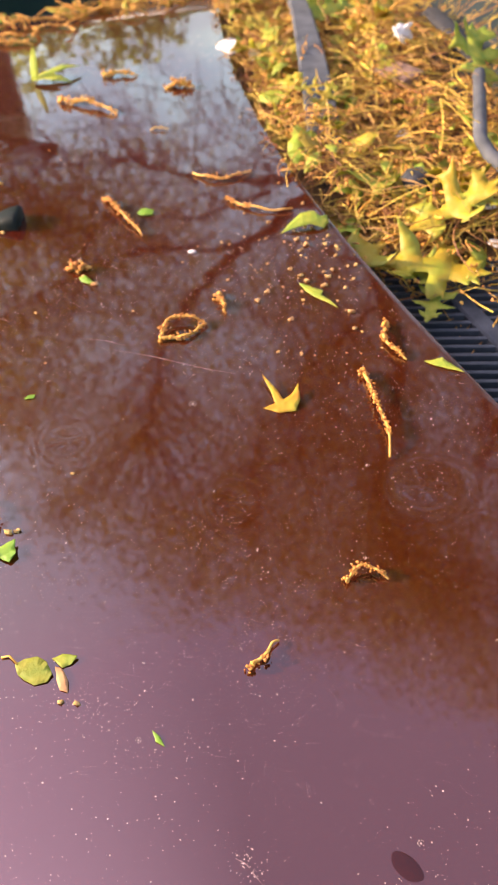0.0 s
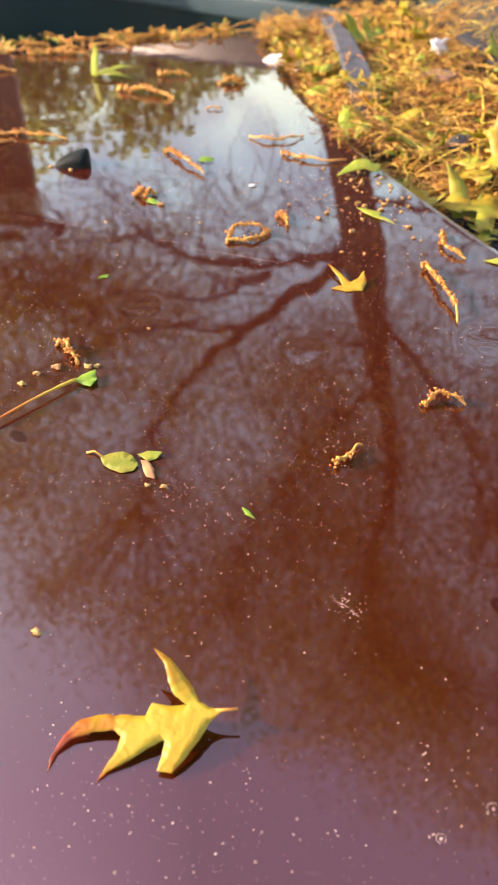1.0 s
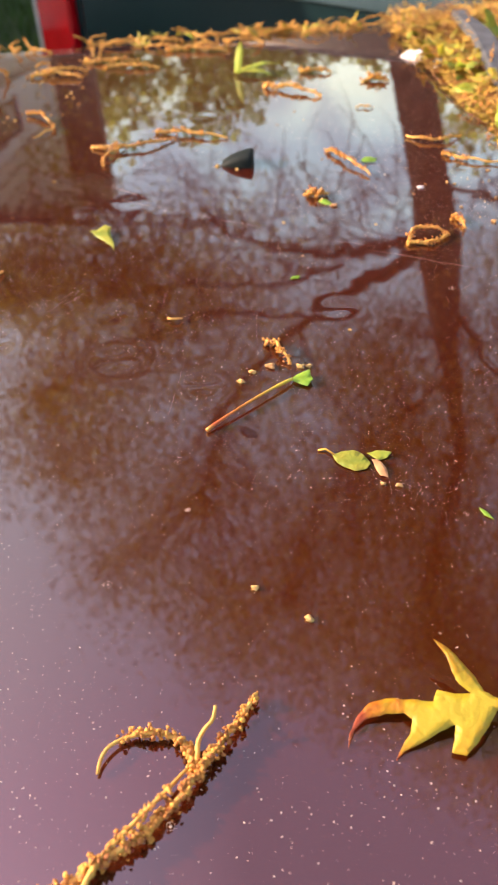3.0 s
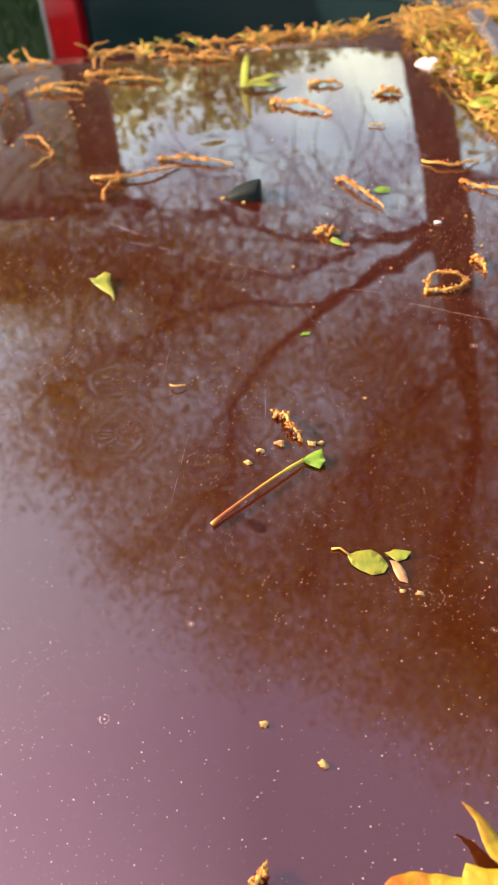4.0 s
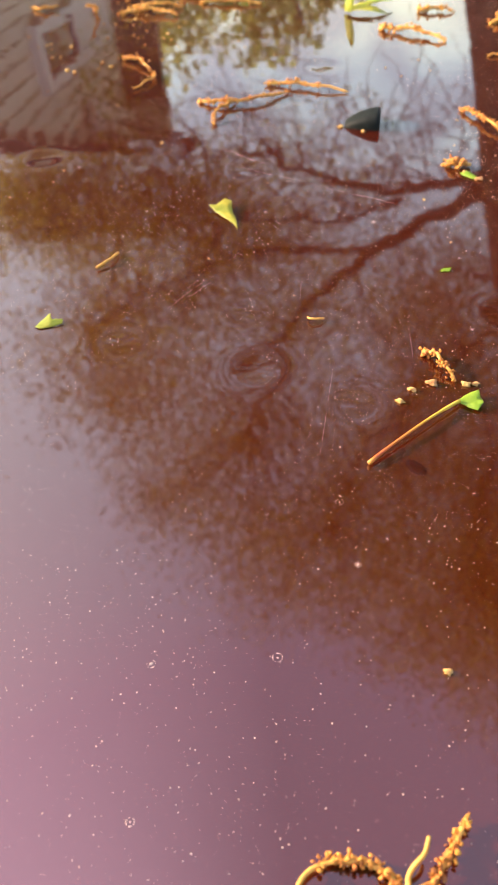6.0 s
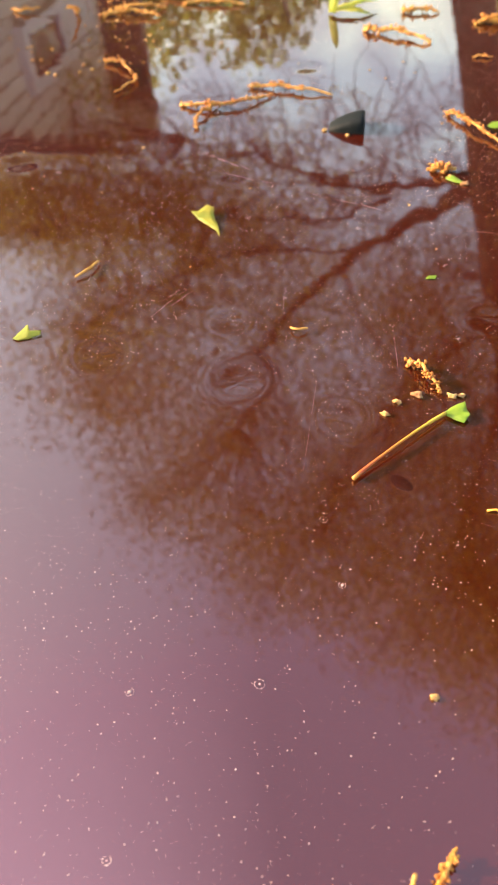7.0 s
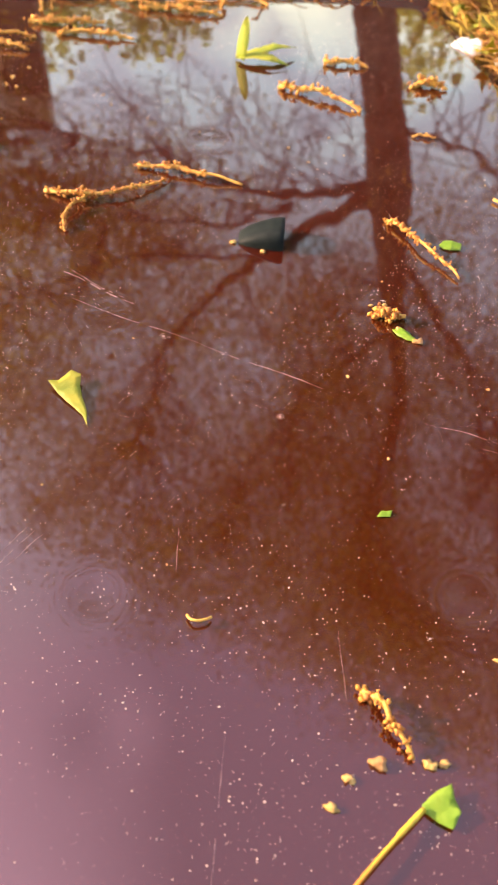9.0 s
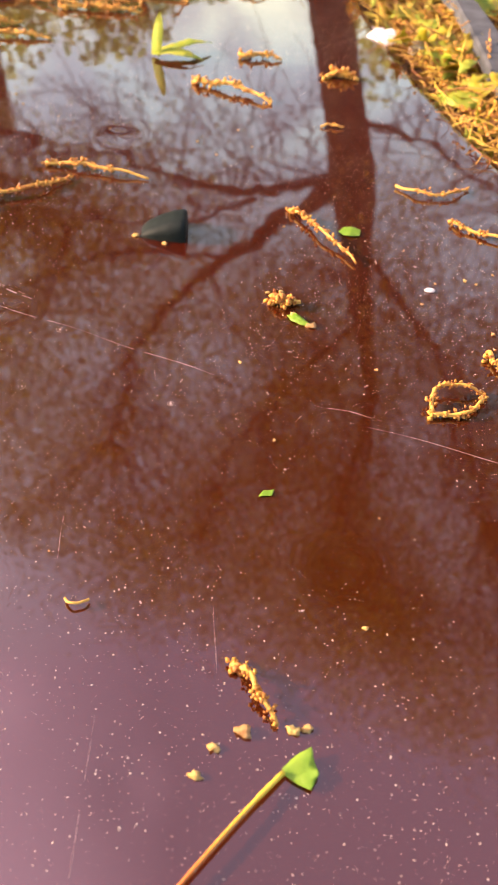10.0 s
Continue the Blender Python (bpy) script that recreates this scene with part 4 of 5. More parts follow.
def litter():
    """Countless stems and catkin bits heaped in the cowl."""
    rnd = random.Random(11)
    bms = {"stem": bmesh.new(), "fuzz": bmesh.new(), "under": bmesh.new()}
    for i in range(8000):
        y = rnd.uniform(0.34, 1.02)
        x = rear_edge(y) + rnd.uniform(-0.001, 0.168)
        h, amount = pile_height(x, y)
        on_glass = i >= 6800
        if on_glass:
            y = rnd.uniform(0.46, 1.05)
            x = rear_edge(y) + 0.16 + 0.26 * rnd.random() ** 1.6
            amount = 0.75 + noise.noise(Vector((x * 20, y * 20, 1)))
        if amount < rnd.random() * 0.9:
            continue
        L, a = rnd.uniform(0.014, 0.060), rnd.uniform(0, 2 * math.pi)
        bend, r = rnd.uniform(-2.2, 2.2), rnd.uniform(0.00022, 0.0005)
        tilt = rnd.gauss(0, 0.38)
        z = h + rnd.uniform(-0.014, 0.006)
        if on_glass:
            tilt *= 0.2
        pts, px, py = [], x, y
        for k in range(6):
            pts.append(Vector((px, py, z + tilt * L * (k / 5 - 0.5) + 0.004 * math.sin(k * 0.63))))
            px, py = px + L / 5 * math.cos(a), py + L / 5 * math.sin(a)
            a += bend / 5
        if on_glass:
            for p in pts:
                off = p.x - rear_edge(p.y)
                p.z += hood_z(p.x - off, min(p.y, 0.95)) - 0.019 + 0.55 * (off - 0.155) + rnd.uniform(0, 0.006) - z
        if min(p.x - rear_edge(p.y) for p in pts) < -0.012:
            continue
        if rnd.random() < 0.91:
            tube(bms["stem"], pts, [r] * 6, 4)
        else:
            for k in range(rnd.randint(10, 22)):
                s = rnd.uniform(0, 4.99)
                p = pts[int(s)].lerp(pts[int(s) + 1], s % 1)
                lump(bms["fuzz"], p + Vector((rnd.gauss(0, 0.0011), rnd.gauss(0, 0.0011), rnd.gauss(0, 0.0009))), rnd.uniform(0.0006, 0.0013), rnd)
    for key, mat in (("stem", LITTER_STEM), ("fuzz", FLORET_FAR)):
        ob = part("cowl_litter", bms[key], mat, smooth=False)
        tagged(ob, "heap of dry orange catkins and stems filling the cowl", "plant litter", "", "stuff")
    # dark rotted bed under the fresh litter
    bm = bms["under"]
    grid = []
    for y in np.linspace(0.33, 1.04, 60):
        row = []
        for off in np.linspace(0.004, 0.170, 22):
            x = rear_edge(y) + off
            h, amount = pile_height(x, y)
            row.append(bm.verts.new((x, y, h - 0.010 - 0.03 * (1 - amount) + 0.006 * noise.noise(Vector((x * 90, y * 90, 4))))))
        grid.append(row)
    for a, b in zip(grid, grid[1:]):
        for k in range(21):
            bm.faces.new((a[k], a[k + 1], b[k + 1], b[k]))
    ob = part("litter_bed", bm, LITTER_BED)
    tagged(ob, "dark matted bed of rotting catkins in the cowl", "plant litter", "", "stuff")


LITTER_STEM = material("litter_stems", (0.30, 0.11, 0.015), (0.58, 0.37, 0.055), 0.65, 60, vary=0.5, island=True)
LITTER_BED = material("litter_bed", (0.05, 0.03, 0.012), (0.20, 0.10, 0.03), 0.95, 70, bump=0.003, bump_scale=260)
litter()

COWL_LEAVES = [(0.050, 0.425, 215, 0.036, 0.014, -8, LEAF_OLIVE, "large yellow-green oak leaf draped over the hood's edge"), (0.085, 0.440, 20, 0.036, 0.018, 12, LEAF_OLIVE, "large yellow oak leaf on the litter heap"), (0.040, 0.452, 120, 0.028, 0.012, 10, LEAF_GREEN, "yellow-green oak leaf at the hood's rear edge"),
               (0.068, 0.412, -16, 0.040, 0.012, 8, LEAF_OLIVE, "large yellow oak leaf lying across the cowl"), (0.060, 0.488, 60, 0.034, 0.014, -10, LEAF_GREEN, "green oak leaf on the litter in the cowl"),
               (0.034, 0.415, 200, 0.026, 0.010, 10, LEAF_OLIVE, "yellow leaf drooping over the hood's edge"), (0.088, 0.392, 250, 0.020, 0.004, 0, LEAF_GREEN, "yellow-green leaf scrap on the cowl grille"),
               (0.078, 0.420, 280, 0.022, 0.004, 0, LEAF_GREEN, "green leaf scrap on the cowl grille"), (0.145, 0.640, 100, 0.045, 0.02, 25, LEAF_GREEN, "bright green leaf on the litter heap"),
               (-0.020, 0.690, 80, 0.030, 0.006, 15, LEAF_GREEN, "bright green leaf in the cowl litter"), (-0.028, 0.72, 140, 0.028, 0.008, 10, LEAF_OLIVE, "yellow leaf in the cowl litter"),
               (0.015, 0.80, 30, 0.035, 0.02, 30, LEAF_GREEN, "curled green leaf on top of the litter heap"), (-0.05, 0.77, 10, 0.026, 0.0, 0, LEAF_GREEN, "green leaf behind the hood's far corner")]
for i, (x, y, turn, size, up, tilt, mat, label) in enumerate(COWL_LEAVES):
    h, amount = pile_height(x, y)
    leaf(x, y, turn, size * 1.1, OAK_HALF, 0.4, mat, label, "leaves in the cowl", up=max(h, COWL_Z + 0.02) - hood_z(x, y) + up * 0.5, tilt=tilt, curl=1.1, seed=i)
small = leaf(-0.010, 0.66, 40, 0.016, OVAL_HALF, None, LEAF_GREEN, "small fresh green leaf in the cowl litter", "small leaves in the cowl", up=0.012, curl=0.8, seed=31)
small_yellow = leaf(0.005, 0.64, 100, 0.015, OVAL_HALF, None, LEAF_OLIVE, "small yellow leaf scrap in the cowl litter", "small leaves in the cowl", up=0.012, curl=1.0, seed=32)
small_oak = leaf(0.02, 0.62, 200, 0.017, OAK_HALF, 0.4, LEAF_OLIVE, "small yellow-green lobed oak leaf in the cowl litter", "small leaves in the cowl", up=0.012, curl=0.7, seed=33)
for i in range(232):
    y = rng.uniform(0.42, 0.95)
    x = rear_edge(y) + rng.uniform(0.01, 0.155)
    h, amount = pile_height(x, y)
    o = copy_thing(rng.choice((small, small, small_yellow, small_oak)), pose(x, y, h + 0.004, rng.gauss(0, 25), rng.gauss(0, 25), rng.uniform(0, 360)))
    k = rng.uniform(0.7, 1.8)
    o.scale = (k, k, k)


for i in range(26):
    x = rng.uniform(-0.42, -0.04)
    y = rng.gauss(0.93, 0.02) + 0.28 * (x + 0.12)
    o = copy_thing(rng.choice((small, small_yellow, small_oak)), pose(x, y, hood_z(x, y) + 0.003, rng.gauss(0, 30), rng.gauss(0, 30), rng.uniform(0, 360)))
    o["label"], o["group"] = "yellow-green leaf scrap caught along the far shut line", "leaf scraps along the shut line"
    k = rng.uniform(0.7, 1.5)
    o.scale = (k, k, k)


def petal(x, y, z, r, seed):
    rnd = random.Random(seed)
    bm = bmesh.new()
    for _ in range(3):
        q = Matrix.Translation((rnd.gauss(0, 0.3) * r, rnd.gauss(0, 0.3) * r, 0)) @ Euler((rnd.gauss(0, 0.5), rnd.gauss(0, 0.5), rnd.uniform(0, 6))).to_matrix().to_4x4()
        bmesh.ops.create_uvsphere(bm, u_segments=10, v_segments=6, radius=r, matrix=q @ Matrix.Diagonal((0.8, 0.65, 0.18, 1)))
    ob = part("petal", bm, PETAL)
    ob.location = (x, y, z)
    tagged(ob, "crumpled white petal in the litter", "petal", "white petals")


for i, (x, y, dz, r) in enumerate([(-0.060, 0.750, 0.008, 0.011), (-0.062, 0.795, 0.006, 0.010), (-0.035, 0.74, 0.004, 0.008), (0.082, 0.578, 0.008, 0.008), (0.060, 0.59, 0.004, 0.006), (0.112, 0.462, 0.004, 0.009), (0.122, 0.455, 0.005, 0.007), (0.126, 0.43, 0.0, 0.006), (0.09, 0.70, 0.012, 0.012)]):
    petal(x, y, pile_height(x, y)[0] + dz, r, i)
pet = bmesh.new()
bmesh.ops.create_uvsphere(pet, u_segments=10, v_segments=6, radius=0.0025, matrix=Matrix.Diagonal((1, 0.7, 0.25, 1)))
pet_ob = part("petal", pet, PETAL)
pet_ob.location = (-0.057, 0.412, hood_z(-0.057, 0.412) + 0.0006)
tagged(pet_ob, "small white petal lying on the hood", "petal", "white petals")
chip_bm = bmesh.new()
box(chip_bm, (-0.030, -0.010, -0.003), (0.030, 0.010, 0.003), 0.0015)
chip = part("bark_chip", chip_bm, WOOD_CHIP)
chip.location = (0.080, 0.665, pile_height(0.080, 0.665)[0] + 0.010)
chip.rotation_euler = (radians(8), radians(-6), radians(-62))
tagged(chip, "flat grey-brown bark chip on the litter", "bark chip")


# ---- ground ----
GROUND = -0.95
bm = bmesh.new()
bmesh.ops.create_grid(bm, x_segments=2, y_segments=2, size=400, matrix=Matrix.Translation((0, 0, GROUND)))
tagged(part("ground", bm, SOIL), "mown green lawn", "ground", "", "structure")
bm = bmesh.new()
box(bm, (-6, -8, GROUND + 0.001), (6, 2.3, GROUND + 0.02), 0.01)
tagged(part("driveway", bm, ASPHALT), "dark asphalt driveway", "driveway", "", "structure")


def grass():
    rnd = random.Random(5)
    verts, faces = [], []
    for _ in range(9000):
        x, y = rnd.uniform(-4.5, -0.6), rnd.uniform(2.4, 7.5)
        a, h, w = rnd.uniform(0, 6.3), rnd.uniform(0.05, 0.13), rnd.uniform(0.004, 0.009)
        n = len(verts)
        lean = (rnd.gauss(0, 0.04), rnd.gauss(0, 0.04))
        verts.extend([(x - w * math.cos(a), y - w * math.sin(a), GROUND), (x + w * math.cos(a), y + w * math.sin(a), GROUND), (x + lean[0], y + lean[1], GROUND + h)])
        faces.append((n, n + 1, n + 2))
    tagged(from_arrays("grass", verts, faces, GRASS), "green lawn grass beside the driveway", "grass", "", "stuff")


grass()


# ---- the parked pickup behind ----
def pickup():
    """Rear end of a dark green pickup; built square, then turned."""
    root = thing("pickup_truck", (-1.27, 2.92, GROUND), "dark green pickup truck parked with its tail towards the car", "pickup truck")
    root.rotation_euler.z = radians(-37)

    def add(name, lo, hi, mat, bevel, parent=root, label=""):
        bm = bmesh.new()
        box(bm, lo, hi, bevel)
        return part(name, bm, mat, parent, label)

    gate = add("tailgate", (0.215, 0.0, 0.30), (2.00, 0.06, 1.18), TRUCK, 0.02, root, "dark green painted tailgate")
    # Raised crease, coloured paler to stand for sky sheen.
    add("band", (0.30, -0.014, 0.70), (1.96, 0.004, 0.755), CREASE_SHEEN, 0.007, gate, "raised tailgate crease, its colour paled for the sky it catches")
    add("ledge", (0.30, -0.010, 0.766), (1.96, 0.002, 0.79), TRUCK, 0.004, gate)
    for x0, x1 in ((0.0, 0.20), (2.015, 2.215)):
        side = add("bedside", (x0 - 0.06, 0.02, 0.28), (x1, 2.4, 1.22), TRUCK, 0.03)
        lamp = add("tail_lamp", (x0 - 0.035, -0.012, 0.34), (x0 + 0.165, 0.05, 1.12), RED_LENS, 0.012, root, "tall red tail lamp")
        add("trim", (x0 - 0.062, -0.008, 0.34), (x0 - 0.039, 0.04, 1.12), CHROME, 0.006, lamp, "pale trim strip")
    add("bed_floor", (0.2, 0.06, 0.45), (2.02, 2.4, 0.52), TRUCK, 0.01)
    add("cab", (0.05, 2.4, 0.3), (2.17, 4.2, 1.85), TRUCK, 0.12)
    for x in (0.02, 1.96):
        bm = bmesh.new()
        bmesh.ops.create_cone(bm, cap_ends=True, segments=28, radius1=0.36, radius2=0.36, depth=0.24, matrix=Matrix.Translation((x + 0.12, 0.95, 0.36)) @ Euler((0, radians(90), 0)).to_matrix().to_4x4())
        part("wheel", bm, RUBBER, root, smooth=False)


pickup()


# ---- the oak over the drive ----
def oak():
    rnd = random.Random(21)
    root = thing("oak_tree", (-0.05, 7.0, GROUND), "large oak coming into leaf with dark spreading limbs", "tree")
    o = root.location.copy()
    bm = bmesh.new()
    trunk = [(-0.19, 7, -0.95), (-0.12, 7, -0.4), (-0.04, 7, 0.4), (0.13, 7, 1.4), (0.31, 7, 2.3), (0.44, 7, 2.95), (0.62, 7.05, 4.1), (0.95, 7.1, 5.7), (0.80, 7.2, 7.4), (1.0, 7.3, 9.2)]
    rad = [0.36, 0.22, 0.175, 0.165, 0.17, 0.21, 0.115, 0.06, 0.04, 0.02]
    tube(bm, [Vector(p) - o for p in trunk], rad, 12)
    part("trunk", bm, BARK, root, "dark furrowed trunk")
    limbs = [
        [(0.44, 7, 2.9), (-0.05, 6.95, 3.04), (-0.55, 6.9, 3.10), (-1.15, 6.9, 3.0), (-1.6, 6.9, 2.78), (-2.2, 6.9, 2.65)],
        [(0.44, 7, 2.95), (-0.02, 6.95, 3.3), (-0.6, 6.9, 3.75), (-1.15, 6.85, 4.3), (-1.6, 6.8, 5.0), (-1.9, 6.7, 6.2)],
        [(0.42, 7, 2.4), (0.95, 7, 2.5), (1.7, 7, 3.0), (2.6, 7, 4.1)],
        [(0.60, 7, 3.7), (1.3, 7, 4.6), (2.1, 7.1, 6.1), (2.6, 7.2, 7.8)],
        [(0.72, 7.05, 4.6), (0.0, 7.2, 5.6), (-0.7, 7.3, 7.0), (-1.0, 7.3, 8.5)],
        [(-0.6, 6.9, 3.75), (-1.9, 7.2, 4.05), (-3.2, 7.4, 4.8), (-4.0, 7.5, 5.4)],
        [(-0.4, 6.93, 3.18), (-1.0, 7.0, 3.5), (-1.9, 7.1, 3.6), (-3.0, 7.2, 3.8), (-3.8, 7.2, 3.9)],
    ]
    nodes = []
    for pl, r0 in zip(limbs, (0.08, 0.12, 0.05, 0.045, 0.04, 0.035, 0.035)):
        pts = []
        for a, b in zip(pl, pl[1:]):
            for k in range(6):
                s = k / 6
                p = Vector(a).lerp(Vector(b), s)
                pts.append(p + Vector((rnd.gauss(0, 0.018), rnd.gauss(0, 0.018), rnd.gauss(0, 0.018))))
        pts.append(Vector(pl[-1]))
        bm = bmesh.new()
        tube(bm, [p - o for p in pts], [r0 * (1 - 0.9 * (i / len(pts)) ** 0.6) for i in range(len(pts))], 8)
        part("limb", bm, BARK, root)
        nodes += pts[3:]
    nodes += [Vector(p) for p in trunk[6:]]
    twigs, crown_v, crown_f, low_v, low_f = bmesh.new(), [], [], [], []
    made = 0
    while made < 1650:
        u = Vector((rnd.gauss(0, 1), rnd.gauss(0, 1), rnd.gauss(0, 1))).normalized() * rnd.random() ** 0.36
        c = Vector((0.1 + 5.0 * u.x, 7.3 + 2.5 * u.y, 6.2 + 4.5 * u.z))
        if c.z < (4.1 if c.x < 0.7 else 3.2) and c.x > -2.8 and rnd.random() < 0.96:
            continue
        if c.z < 4.5 and -2.6 < c.x < 0.7 and rnd.random() < 0.4:
            continue
        c.z += 0.36 * (c.x - 0.2) * (1 if c.x < 0.2 or c.z > 5 else 0) + 1.3 * rnd.random() * max(0.0, c.x - 0.4)
        if noise.noise(c * 0.62) + 0.55 * noise.noise(c * 1.5) < (-0.02 if c.x < -0.3 else -0.25):
            continue
        made += 1
        if made % 12 == 0:
            c = Vector((rnd.uniform(-4.8, -1.9), rnd.uniform(6.6, 7.8), rnd.uniform(3.05, 3.9)))
        near = min(nodes, key=lambda q: (q - c).length + max(0, q.z - c.z) * 1.0)
        mid = near.lerp(c, 0.5) + Vector((rnd.gauss(0, 0.15), rnd.gauss(0, 0.15), rnd.uniform(-0.05, 0.25)))
        tube(twigs, [p - o for p in (near, near.lerp(mid, 0.5), mid, mid.lerp(c, 0.6), c)], [0.007, 0.006, 0.005, 0.004, 0.002], 4)
        for _ in range(150):
            p = c + Vector((rnd.gauss(0, 0.27), rnd.gauss(0, 0.27), rnd.gauss(0, 0.22))) - o
            q = Euler((rnd.uniform(0, 6), rnd.uniform(0, 6), rnd.uniform(0, 6))).to_matrix()
            # Low leaves on the left go to the mesh with the sunlit colour.
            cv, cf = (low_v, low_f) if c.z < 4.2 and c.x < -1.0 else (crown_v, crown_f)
            s, n = rnd.uniform(0.014, 0.031), len(cv)
            for k in ((-1, 0), (0, -0.5), (1, 0), (0, 0.5)):
                cv.append(p + q @ Vector((k[0] * s, k[1] * s, 0.2 * s * abs(k[0]))))
            cf.append((n, n + 1, n + 2, n + 3))
    for i in range(340):
        a = rnd.choice(nodes[:24] + nodes[55:]) if i < 260 else rnd.choice(nodes[:26]) + Vector((rnd.gauss(0.1, 0.3), rnd.uniform(-0.3, 0.8), rnd.uniform(-0.7, 0.05)))
        L = rnd.uniform(0.4, 1.3)
        d = Vector((rnd.gauss(-0.3, 0.6), rnd.gauss(0, 0.4), rnd.gauss(-0.40, 0.45))).normalized() * L
        k = Vector((rnd.gauss(0, 0.12), 0, rnd.gauss(-0.05, 0.12)))
        tube(twigs, [p - o for p in (a, a + d * 0.35 + k * 0.6, a + d * 0.7 + k, a + d)], [0.010, 0.008, 0.005, 0.003] if i < 200 else [0.006, 0.005, 0.004, 0.002], 4)
    part("twig_mass", twigs, BARK, root)
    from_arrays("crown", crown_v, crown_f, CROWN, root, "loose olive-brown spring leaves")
    from_arrays("low_crown", low_v, low_f, CROWN_SUNLIT, root, "olive spring leaves with sunlight put into their lighter colour")


oak()


# ---- far row of trees ----
def tree_row():
    rnd = random.Random(8)
    verts, faces = [], []
    trunks = bmesh.new()
    for _ in range(60):
        x = rnd.uniform(-32, 34)
        y = rnd.uniform(30, 40)
        gap = -4.2 < x < 0.8
        h = rnd.uniform(6.0, 7.4) if gap else rnd.uniform(8.0, 11.5)
        tube(trunks, [(x, y, GROUND), (x + rnd.gauss(0, 0.2), y, h * 0.5), (x + rnd.gauss(0, 0.4), y, h * 0.8)], [0.22, 0.15, 0.06], 6)
        for _ in range(1300):
            u = Vector((rnd.gauss(0, 1), rnd.gauss(0, 1), rnd.gauss(0, 1))).normalized() * rnd.random() ** 0.4
            p = Vector((x + 2.4 * u.x, y + 2.0 * u.y, GROUND + 0.3 + (h + 0.6) * (0.5 + 0.5 * u.z)))
            q = Euler((rnd.uniform(0, 6), rnd.uniform(0, 6), rnd.uniform(0, 6))).to_matrix()
            s, n = rnd.uniform(0.14, 0.28), len(verts)
            for k in ((-1, 0), (0, -0.6), (1, 0), (0, 0.6)):
                verts.append(p + q @ Vector((k[0] * s, k[1] * s, 0)))
            faces.append((n, n + 1, n + 2, n + 3))
    tagged(from_arrays("far_trees", verts, faces, FAR_LEAVES), "distant row of leafy green trees", "trees", "", "stuff")
    tagged(part("far_trunks", trunks, BARK), "trunks of the distant tree row", "trees", "", "stuff")


tree_row()



# ---- far cloud bank ----
def cloud_bank():
    m = bpy.data.materials.new("cloud_bank")
    m.use_nodes = True
    n, l = m.node_tree.nodes, m.node_tree.links
    tc = n.new("ShaderNodeTexCoord")
    t = n.new("ShaderNodeTexNoise")
    t.inputs["Scale"].default_value, t.inputs["Detail"].default_value, t.inputs["Distortion"].default_value = 0.016, 8, 0.6
    l.new(tc.outputs["Object"], t.inputs["Vector"])
    sep = n.new("ShaderNodeSeparateXYZ")
    l.new(tc.outputs["Object"], sep.inputs["Vector"])
    fade = n.new("ShaderNodeMapRange")
    fade.inputs["From Min"].default_value, fade.inputs["From Max"].default_value = 88.0, 230.0
    fade.inputs["To Min"].default_value, fade.inputs["To Max"].default_value = 0.13, -0.26
    l.new(sep.outputs["Z"], fade.inputs["Value"])
    add = n.new("ShaderNodeMath")
    l.new(t.outputs["Fac"], add.inputs[0])
    l.new(fade.outputs["Result"], add.inputs[1])
    side = n.new("ShaderNodeMapRange")
    side.inputs["From Min"].default_value, side.inputs["From Max"].default_value = -95.0, -370.0
    side.inputs["To Min"].default_value, side.inputs["To Max"].default_value = 0.0, 0.85
    l.new(sep.outputs["X"], side.inputs["Value"])
    r = n.new("ShaderNodeValToRGB")
    r.color_ramp.elements[0].position, r.color_ramp.elements[1].position = 0.46, 0.60
    r.color_ramp.elements[0].color = (0.34, 0.34, 0.34, 1)
    l.new(add.outputs["Value"], r.inputs["Fac"])
    veil = n.new("ShaderNodeMath")
    veil.use_clamp = True
    l.new(r.outputs["Color"], veil.inputs[0])
    l.new(side.outputs["Result"], veil.inputs[1])
    em, tr, mx = n.new("ShaderNodeEmission"), n.new("ShaderNodeBsdfTransparent"), n.new("ShaderNodeMixShader")
    em.inputs["Color"].default_value, em.inputs["Strength"].default_value = (0.80, 0.90, 1.0, 1), 0.62
    glow = n.new("ShaderNodeMapRange")
    glow.inputs["From Min"].default_value, glow.inputs["From Max"].default_value = -90.0, -380.0
    glow.inputs["To Min"].default_value, glow.inputs["To Max"].default_value = 0.84, 1.28
    l.new(sep.outputs["X"], glow.inputs["Value"])
    l.new(glow.outputs["Result"], em.inputs["Strength"])
    tint = n.new("ShaderNodeMix")
    tint.data_type = "RGBA"
    tint.inputs["A"].default_value, tint.inputs["B"].default_value = (0.56, 1.02, 1.16, 1), (0.94, 0.84, 0.90, 1)
    l.new(side.outputs["Result"], tint.inputs["Factor"])
    high = n.new("ShaderNodeMapRange")
    high.inputs["From Min"].default_value, high.inputs["From Max"].default_value = 250.0, 620.0
    l.new(sep.outputs["Z"], high.inputs["Value"])
    upper = n.new("ShaderNodeMix")
    upper.data_type = "RGBA"
    upper.inputs["B"].default_value = (0.80, 0.66, 0.93, 1)
    l.new(high.outputs["Result"], upper.inputs["Factor"])
    l.new(tint.outputs["Result"], upper.inputs["A"])
    low = n.new("ShaderNodeMapRange")
    low.inputs["From Min"].default_value, low.inputs["From Max"].default_value = 118.0, 84.0
    l.new(sep.outputs["Z"], low.inputs["Value"])
    haze = n.new("ShaderNodeMix")
    haze.data_type = "RGBA"
    haze.inputs["B"].default_value = (0.86, 1.2, 1.05, 1)
    l.new(low.outputs["Result"], haze.inputs["Factor"])
    l.new(upper.outputs["Result"], haze.inputs["A"])
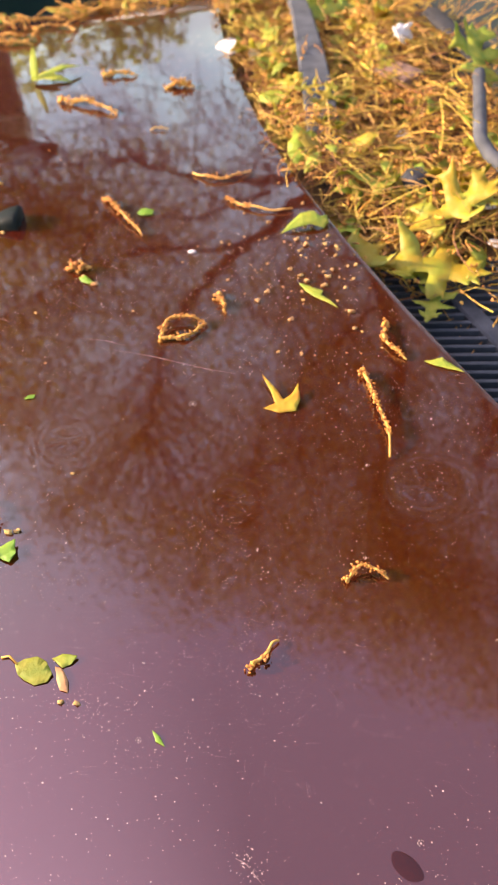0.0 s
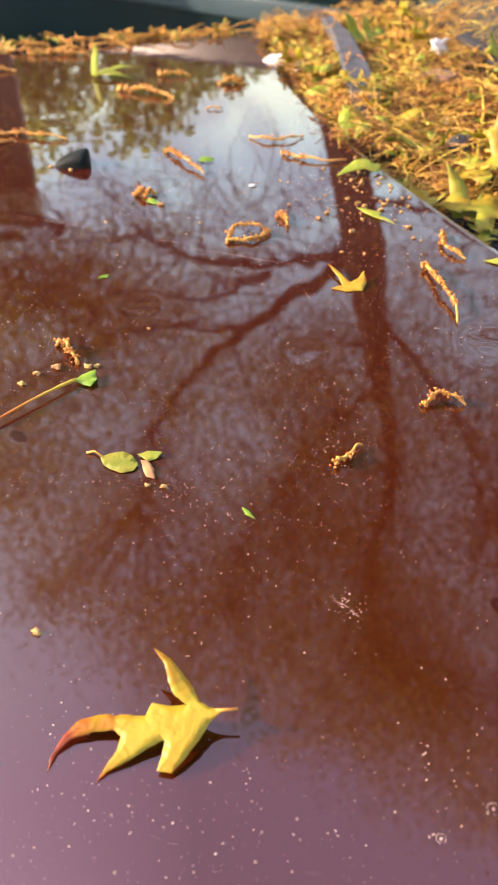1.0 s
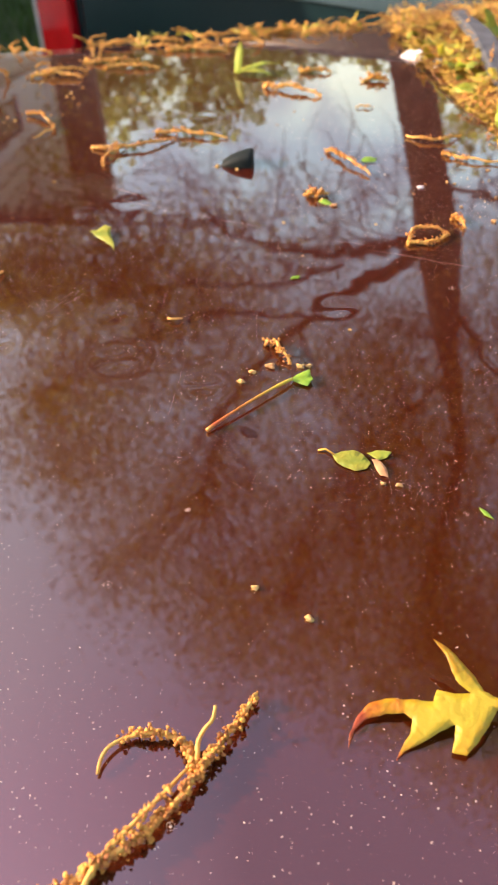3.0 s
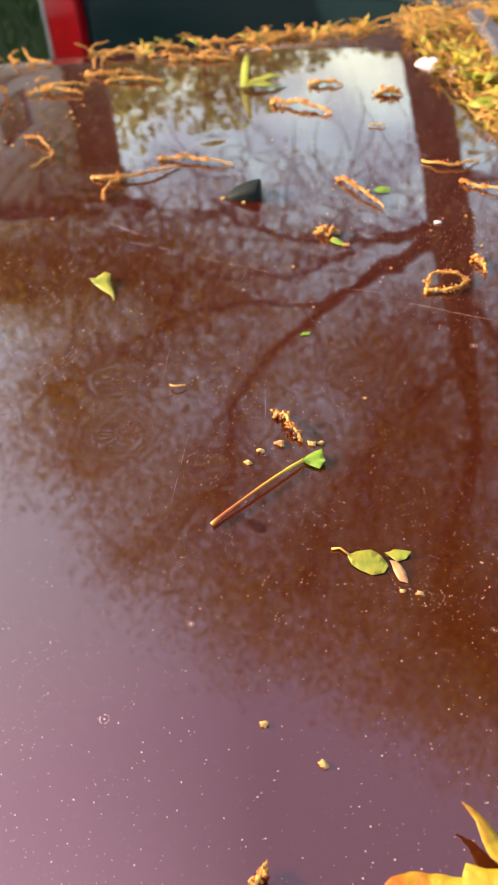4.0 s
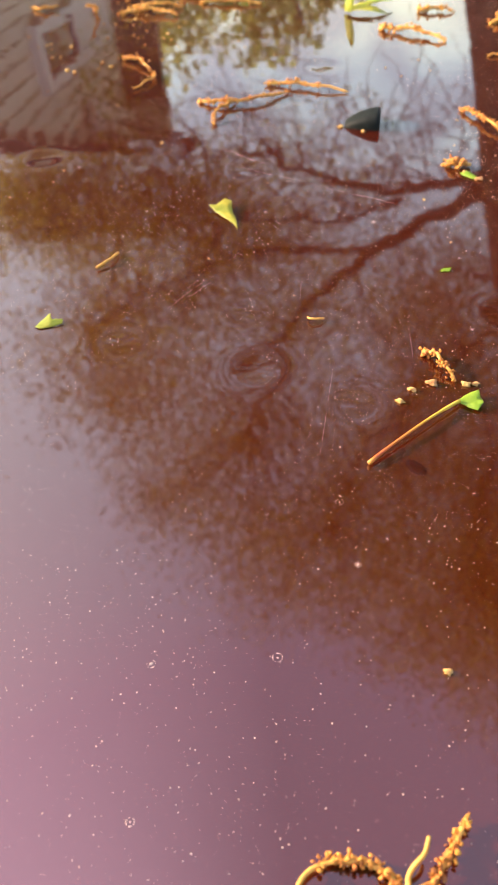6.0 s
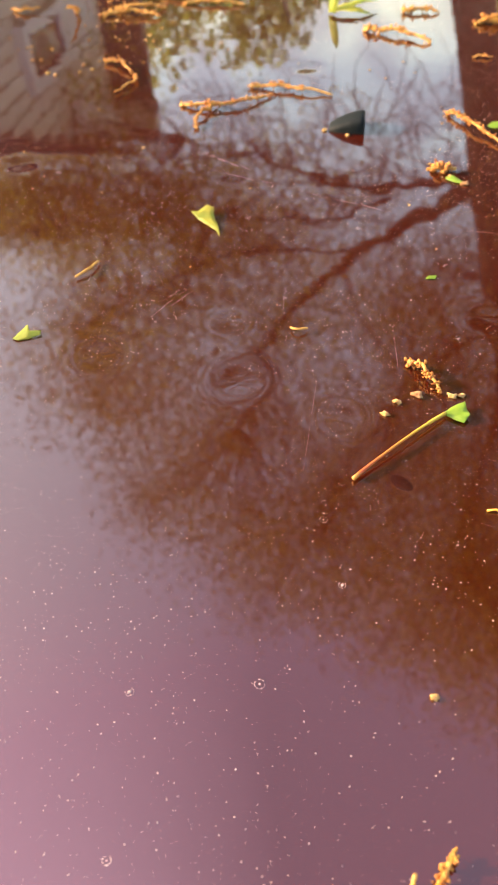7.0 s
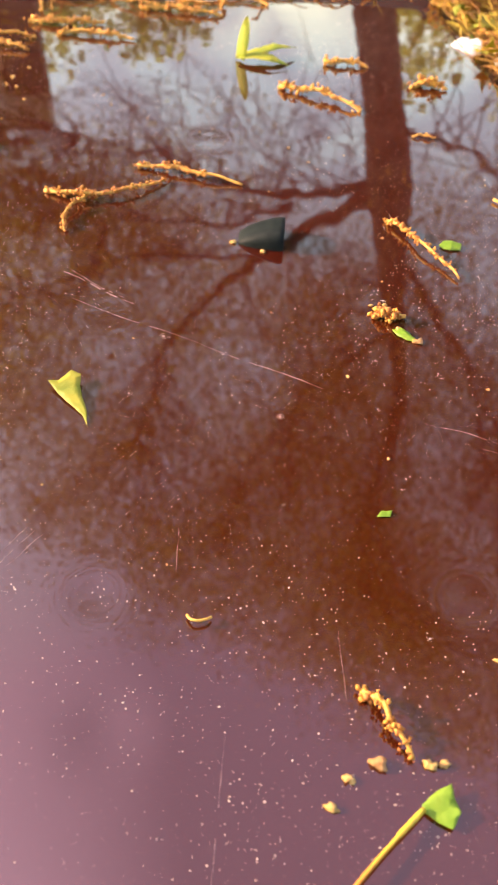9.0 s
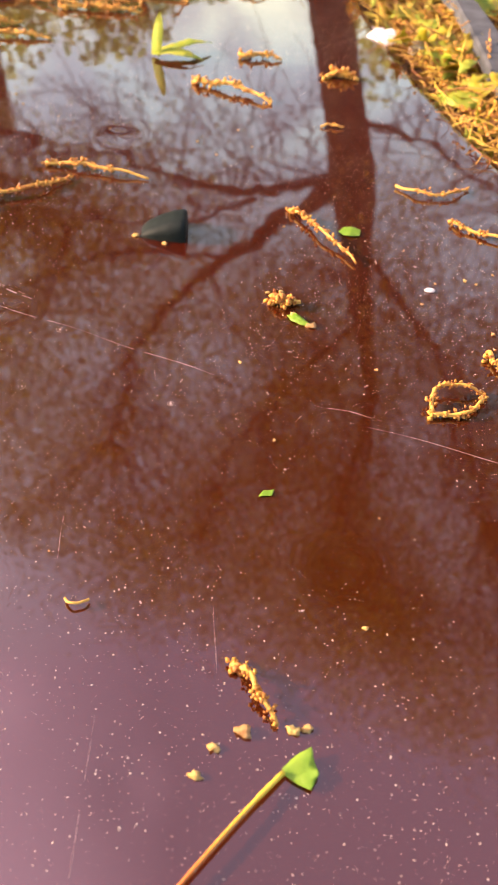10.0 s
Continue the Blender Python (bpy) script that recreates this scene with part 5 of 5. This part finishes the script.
    l.new(haze.outputs["Result"], em.inputs["Color"])
    l.new(veil.outputs["Value"], mx.inputs["Fac"])
    l.new(tr.outputs["BSDF"], mx.inputs[1])
    l.new(em.outputs["Emission"], mx.inputs[2])
    l.new(mx.outputs["Shader"], n["Material Output"].inputs["Surface"])
    bm = bmesh.new()
    rows_v = []
    for el in range(-1, 87, 4):
        rows_v.append([bm.verts.new((380 * math.sin(radians(a)), 380 * math.cos(radians(a)), 380 * math.tan(radians(el)))) for a in range(-100, 101, 5)])
    for a, b in zip(rows_v, rows_v[1:]):
        for k in range(len(a) - 1):
            bm.faces.new((a[k], a[k + 1], b[k + 1], b[k]))
    ob = part("backdrop", bm, m)
    ob.visible_shadow = False
    tagged(ob, "bright white cloud bank low over the horizon", "clouds", "", "structure")


cloud_bank()


# ---- the neighbouring house ----
def house():
    root = thing("house", (-3.4, 8.5, GROUND), "weathered brown clapboard house with pale trim", "house")
    root.rotation_euler.z = radians(6)

    def add(name, lo, hi, mat, bevel=0.0, parent=root, label=""):
        bm = bmesh.new()
        box(bm, lo, hi, bevel)
        return part(name, bm, mat, parent, label, smooth=False)

    # long wall faces +x and runs towards the camera; its top falls towards the camera
    wall = add("wall", (-0.16, -6.0, 0.0), (-0.04, 0.0, 1.8), SIDING, 0, root, "weathered clapboard wall")
    for i in range(27):
        z = i * 0.155
        lo = -6.0 if z < 1.7 else -(4.40 - z - 0.15) / 0.424
        bm = bmesh.new()
        vs = [bm.verts.new(p) for p in ((-0.10, lo, z), (0.024, lo, z), (0.0, lo, z + 0.152), (-0.10, lo, z + 0.152), (-0.10, 0.0, z), (0.024, 0.0, z), (0.0, 0.0, z + 0.152), (-0.10, 0.0, z + 0.152))]
        for f in ((0, 1, 2, 3), (7, 6, 5, 4), (0, 4, 5, 1), (1, 5, 6, 2), (2, 6, 7, 3), (3, 7, 4, 0)):
            bm.faces.new([vs[k] for k in f])
        part("plank", bm, SIDING, wall, smooth=False)
    # End wall and corner board take the siding colour darkened for shade.
    add("gable_wall", (-0.16, -0.1, 0.0), (0.40, 0.06, 4.25), SHADED_SIDING, 0.01, root, "end wall with shade put into its dark siding colour")
    add("corner_board", (-0.02, -0.19, 0.0), (0.05, -0.105, 4.1), SHADED_SIDING, 0.005)
    bm = bmesh.new()
    box(bm, (0.03, -1.85, -0.20), (0.13, 0.10, 0.10), 0.01, Matrix.Translation((0, 0, 4.13)) @ Euler((radians(23.0), 0, 0)).to_matrix().to_4x4())
    part("rake_board", bm, WHITE_TRIM, root, "pale rake board under the roof edge", smooth=False)
    bm = bmesh.new()
    box(bm, (0.0, -0.34, 3.76), (0.46, -0.11, 4.10), 0.01)
    part("fascia", bm, WHITE_TRIM, root, "pale fascia board", smooth=False)
    bm = bmesh.new()
    box(bm, (-4.5, -6.6, -0.04), (0.10, 0.2, 0.04), 0.01, Matrix.Translation((0, 0, 4.42)) @ Euler((radians(23.0), 0, 0)).to_matrix().to_4x4())
    part("roof", bm, ROOF, root, "dark shingle roof", smooth=False)
    win = add("window", (0.00, -2.50, 2.36), (0.05, -0.72, 2.74), PANE, 0, root, "dark window with wide pale frame")
    for lo, hi in (((0.0, -2.62, 2.24), (0.085, -0.60, 2.36)), ((0.0, -2.62, 2.74), (0.085, -0.60, 2.86)), ((0.0, -2.62, 2.36), (0.085, -2.50, 2.74)), ((0.0, -0.72, 2.36), (0.085, -0.60, 2.74)), ((0.0, -1.65, 2.36), (0.08, -1.55, 2.74))):
        add("frame", lo, hi, WHITE_TRIM, 0.006, win)
    # Pale panel added over half the pane, standing for the sky it reflects.
    add("blind", (0.051, -1.55, 2.36), (0.06, -0.72, 2.74), WHITE_TRIM, 0, win, "pale panel standing for sky reflected in the pane")


house()
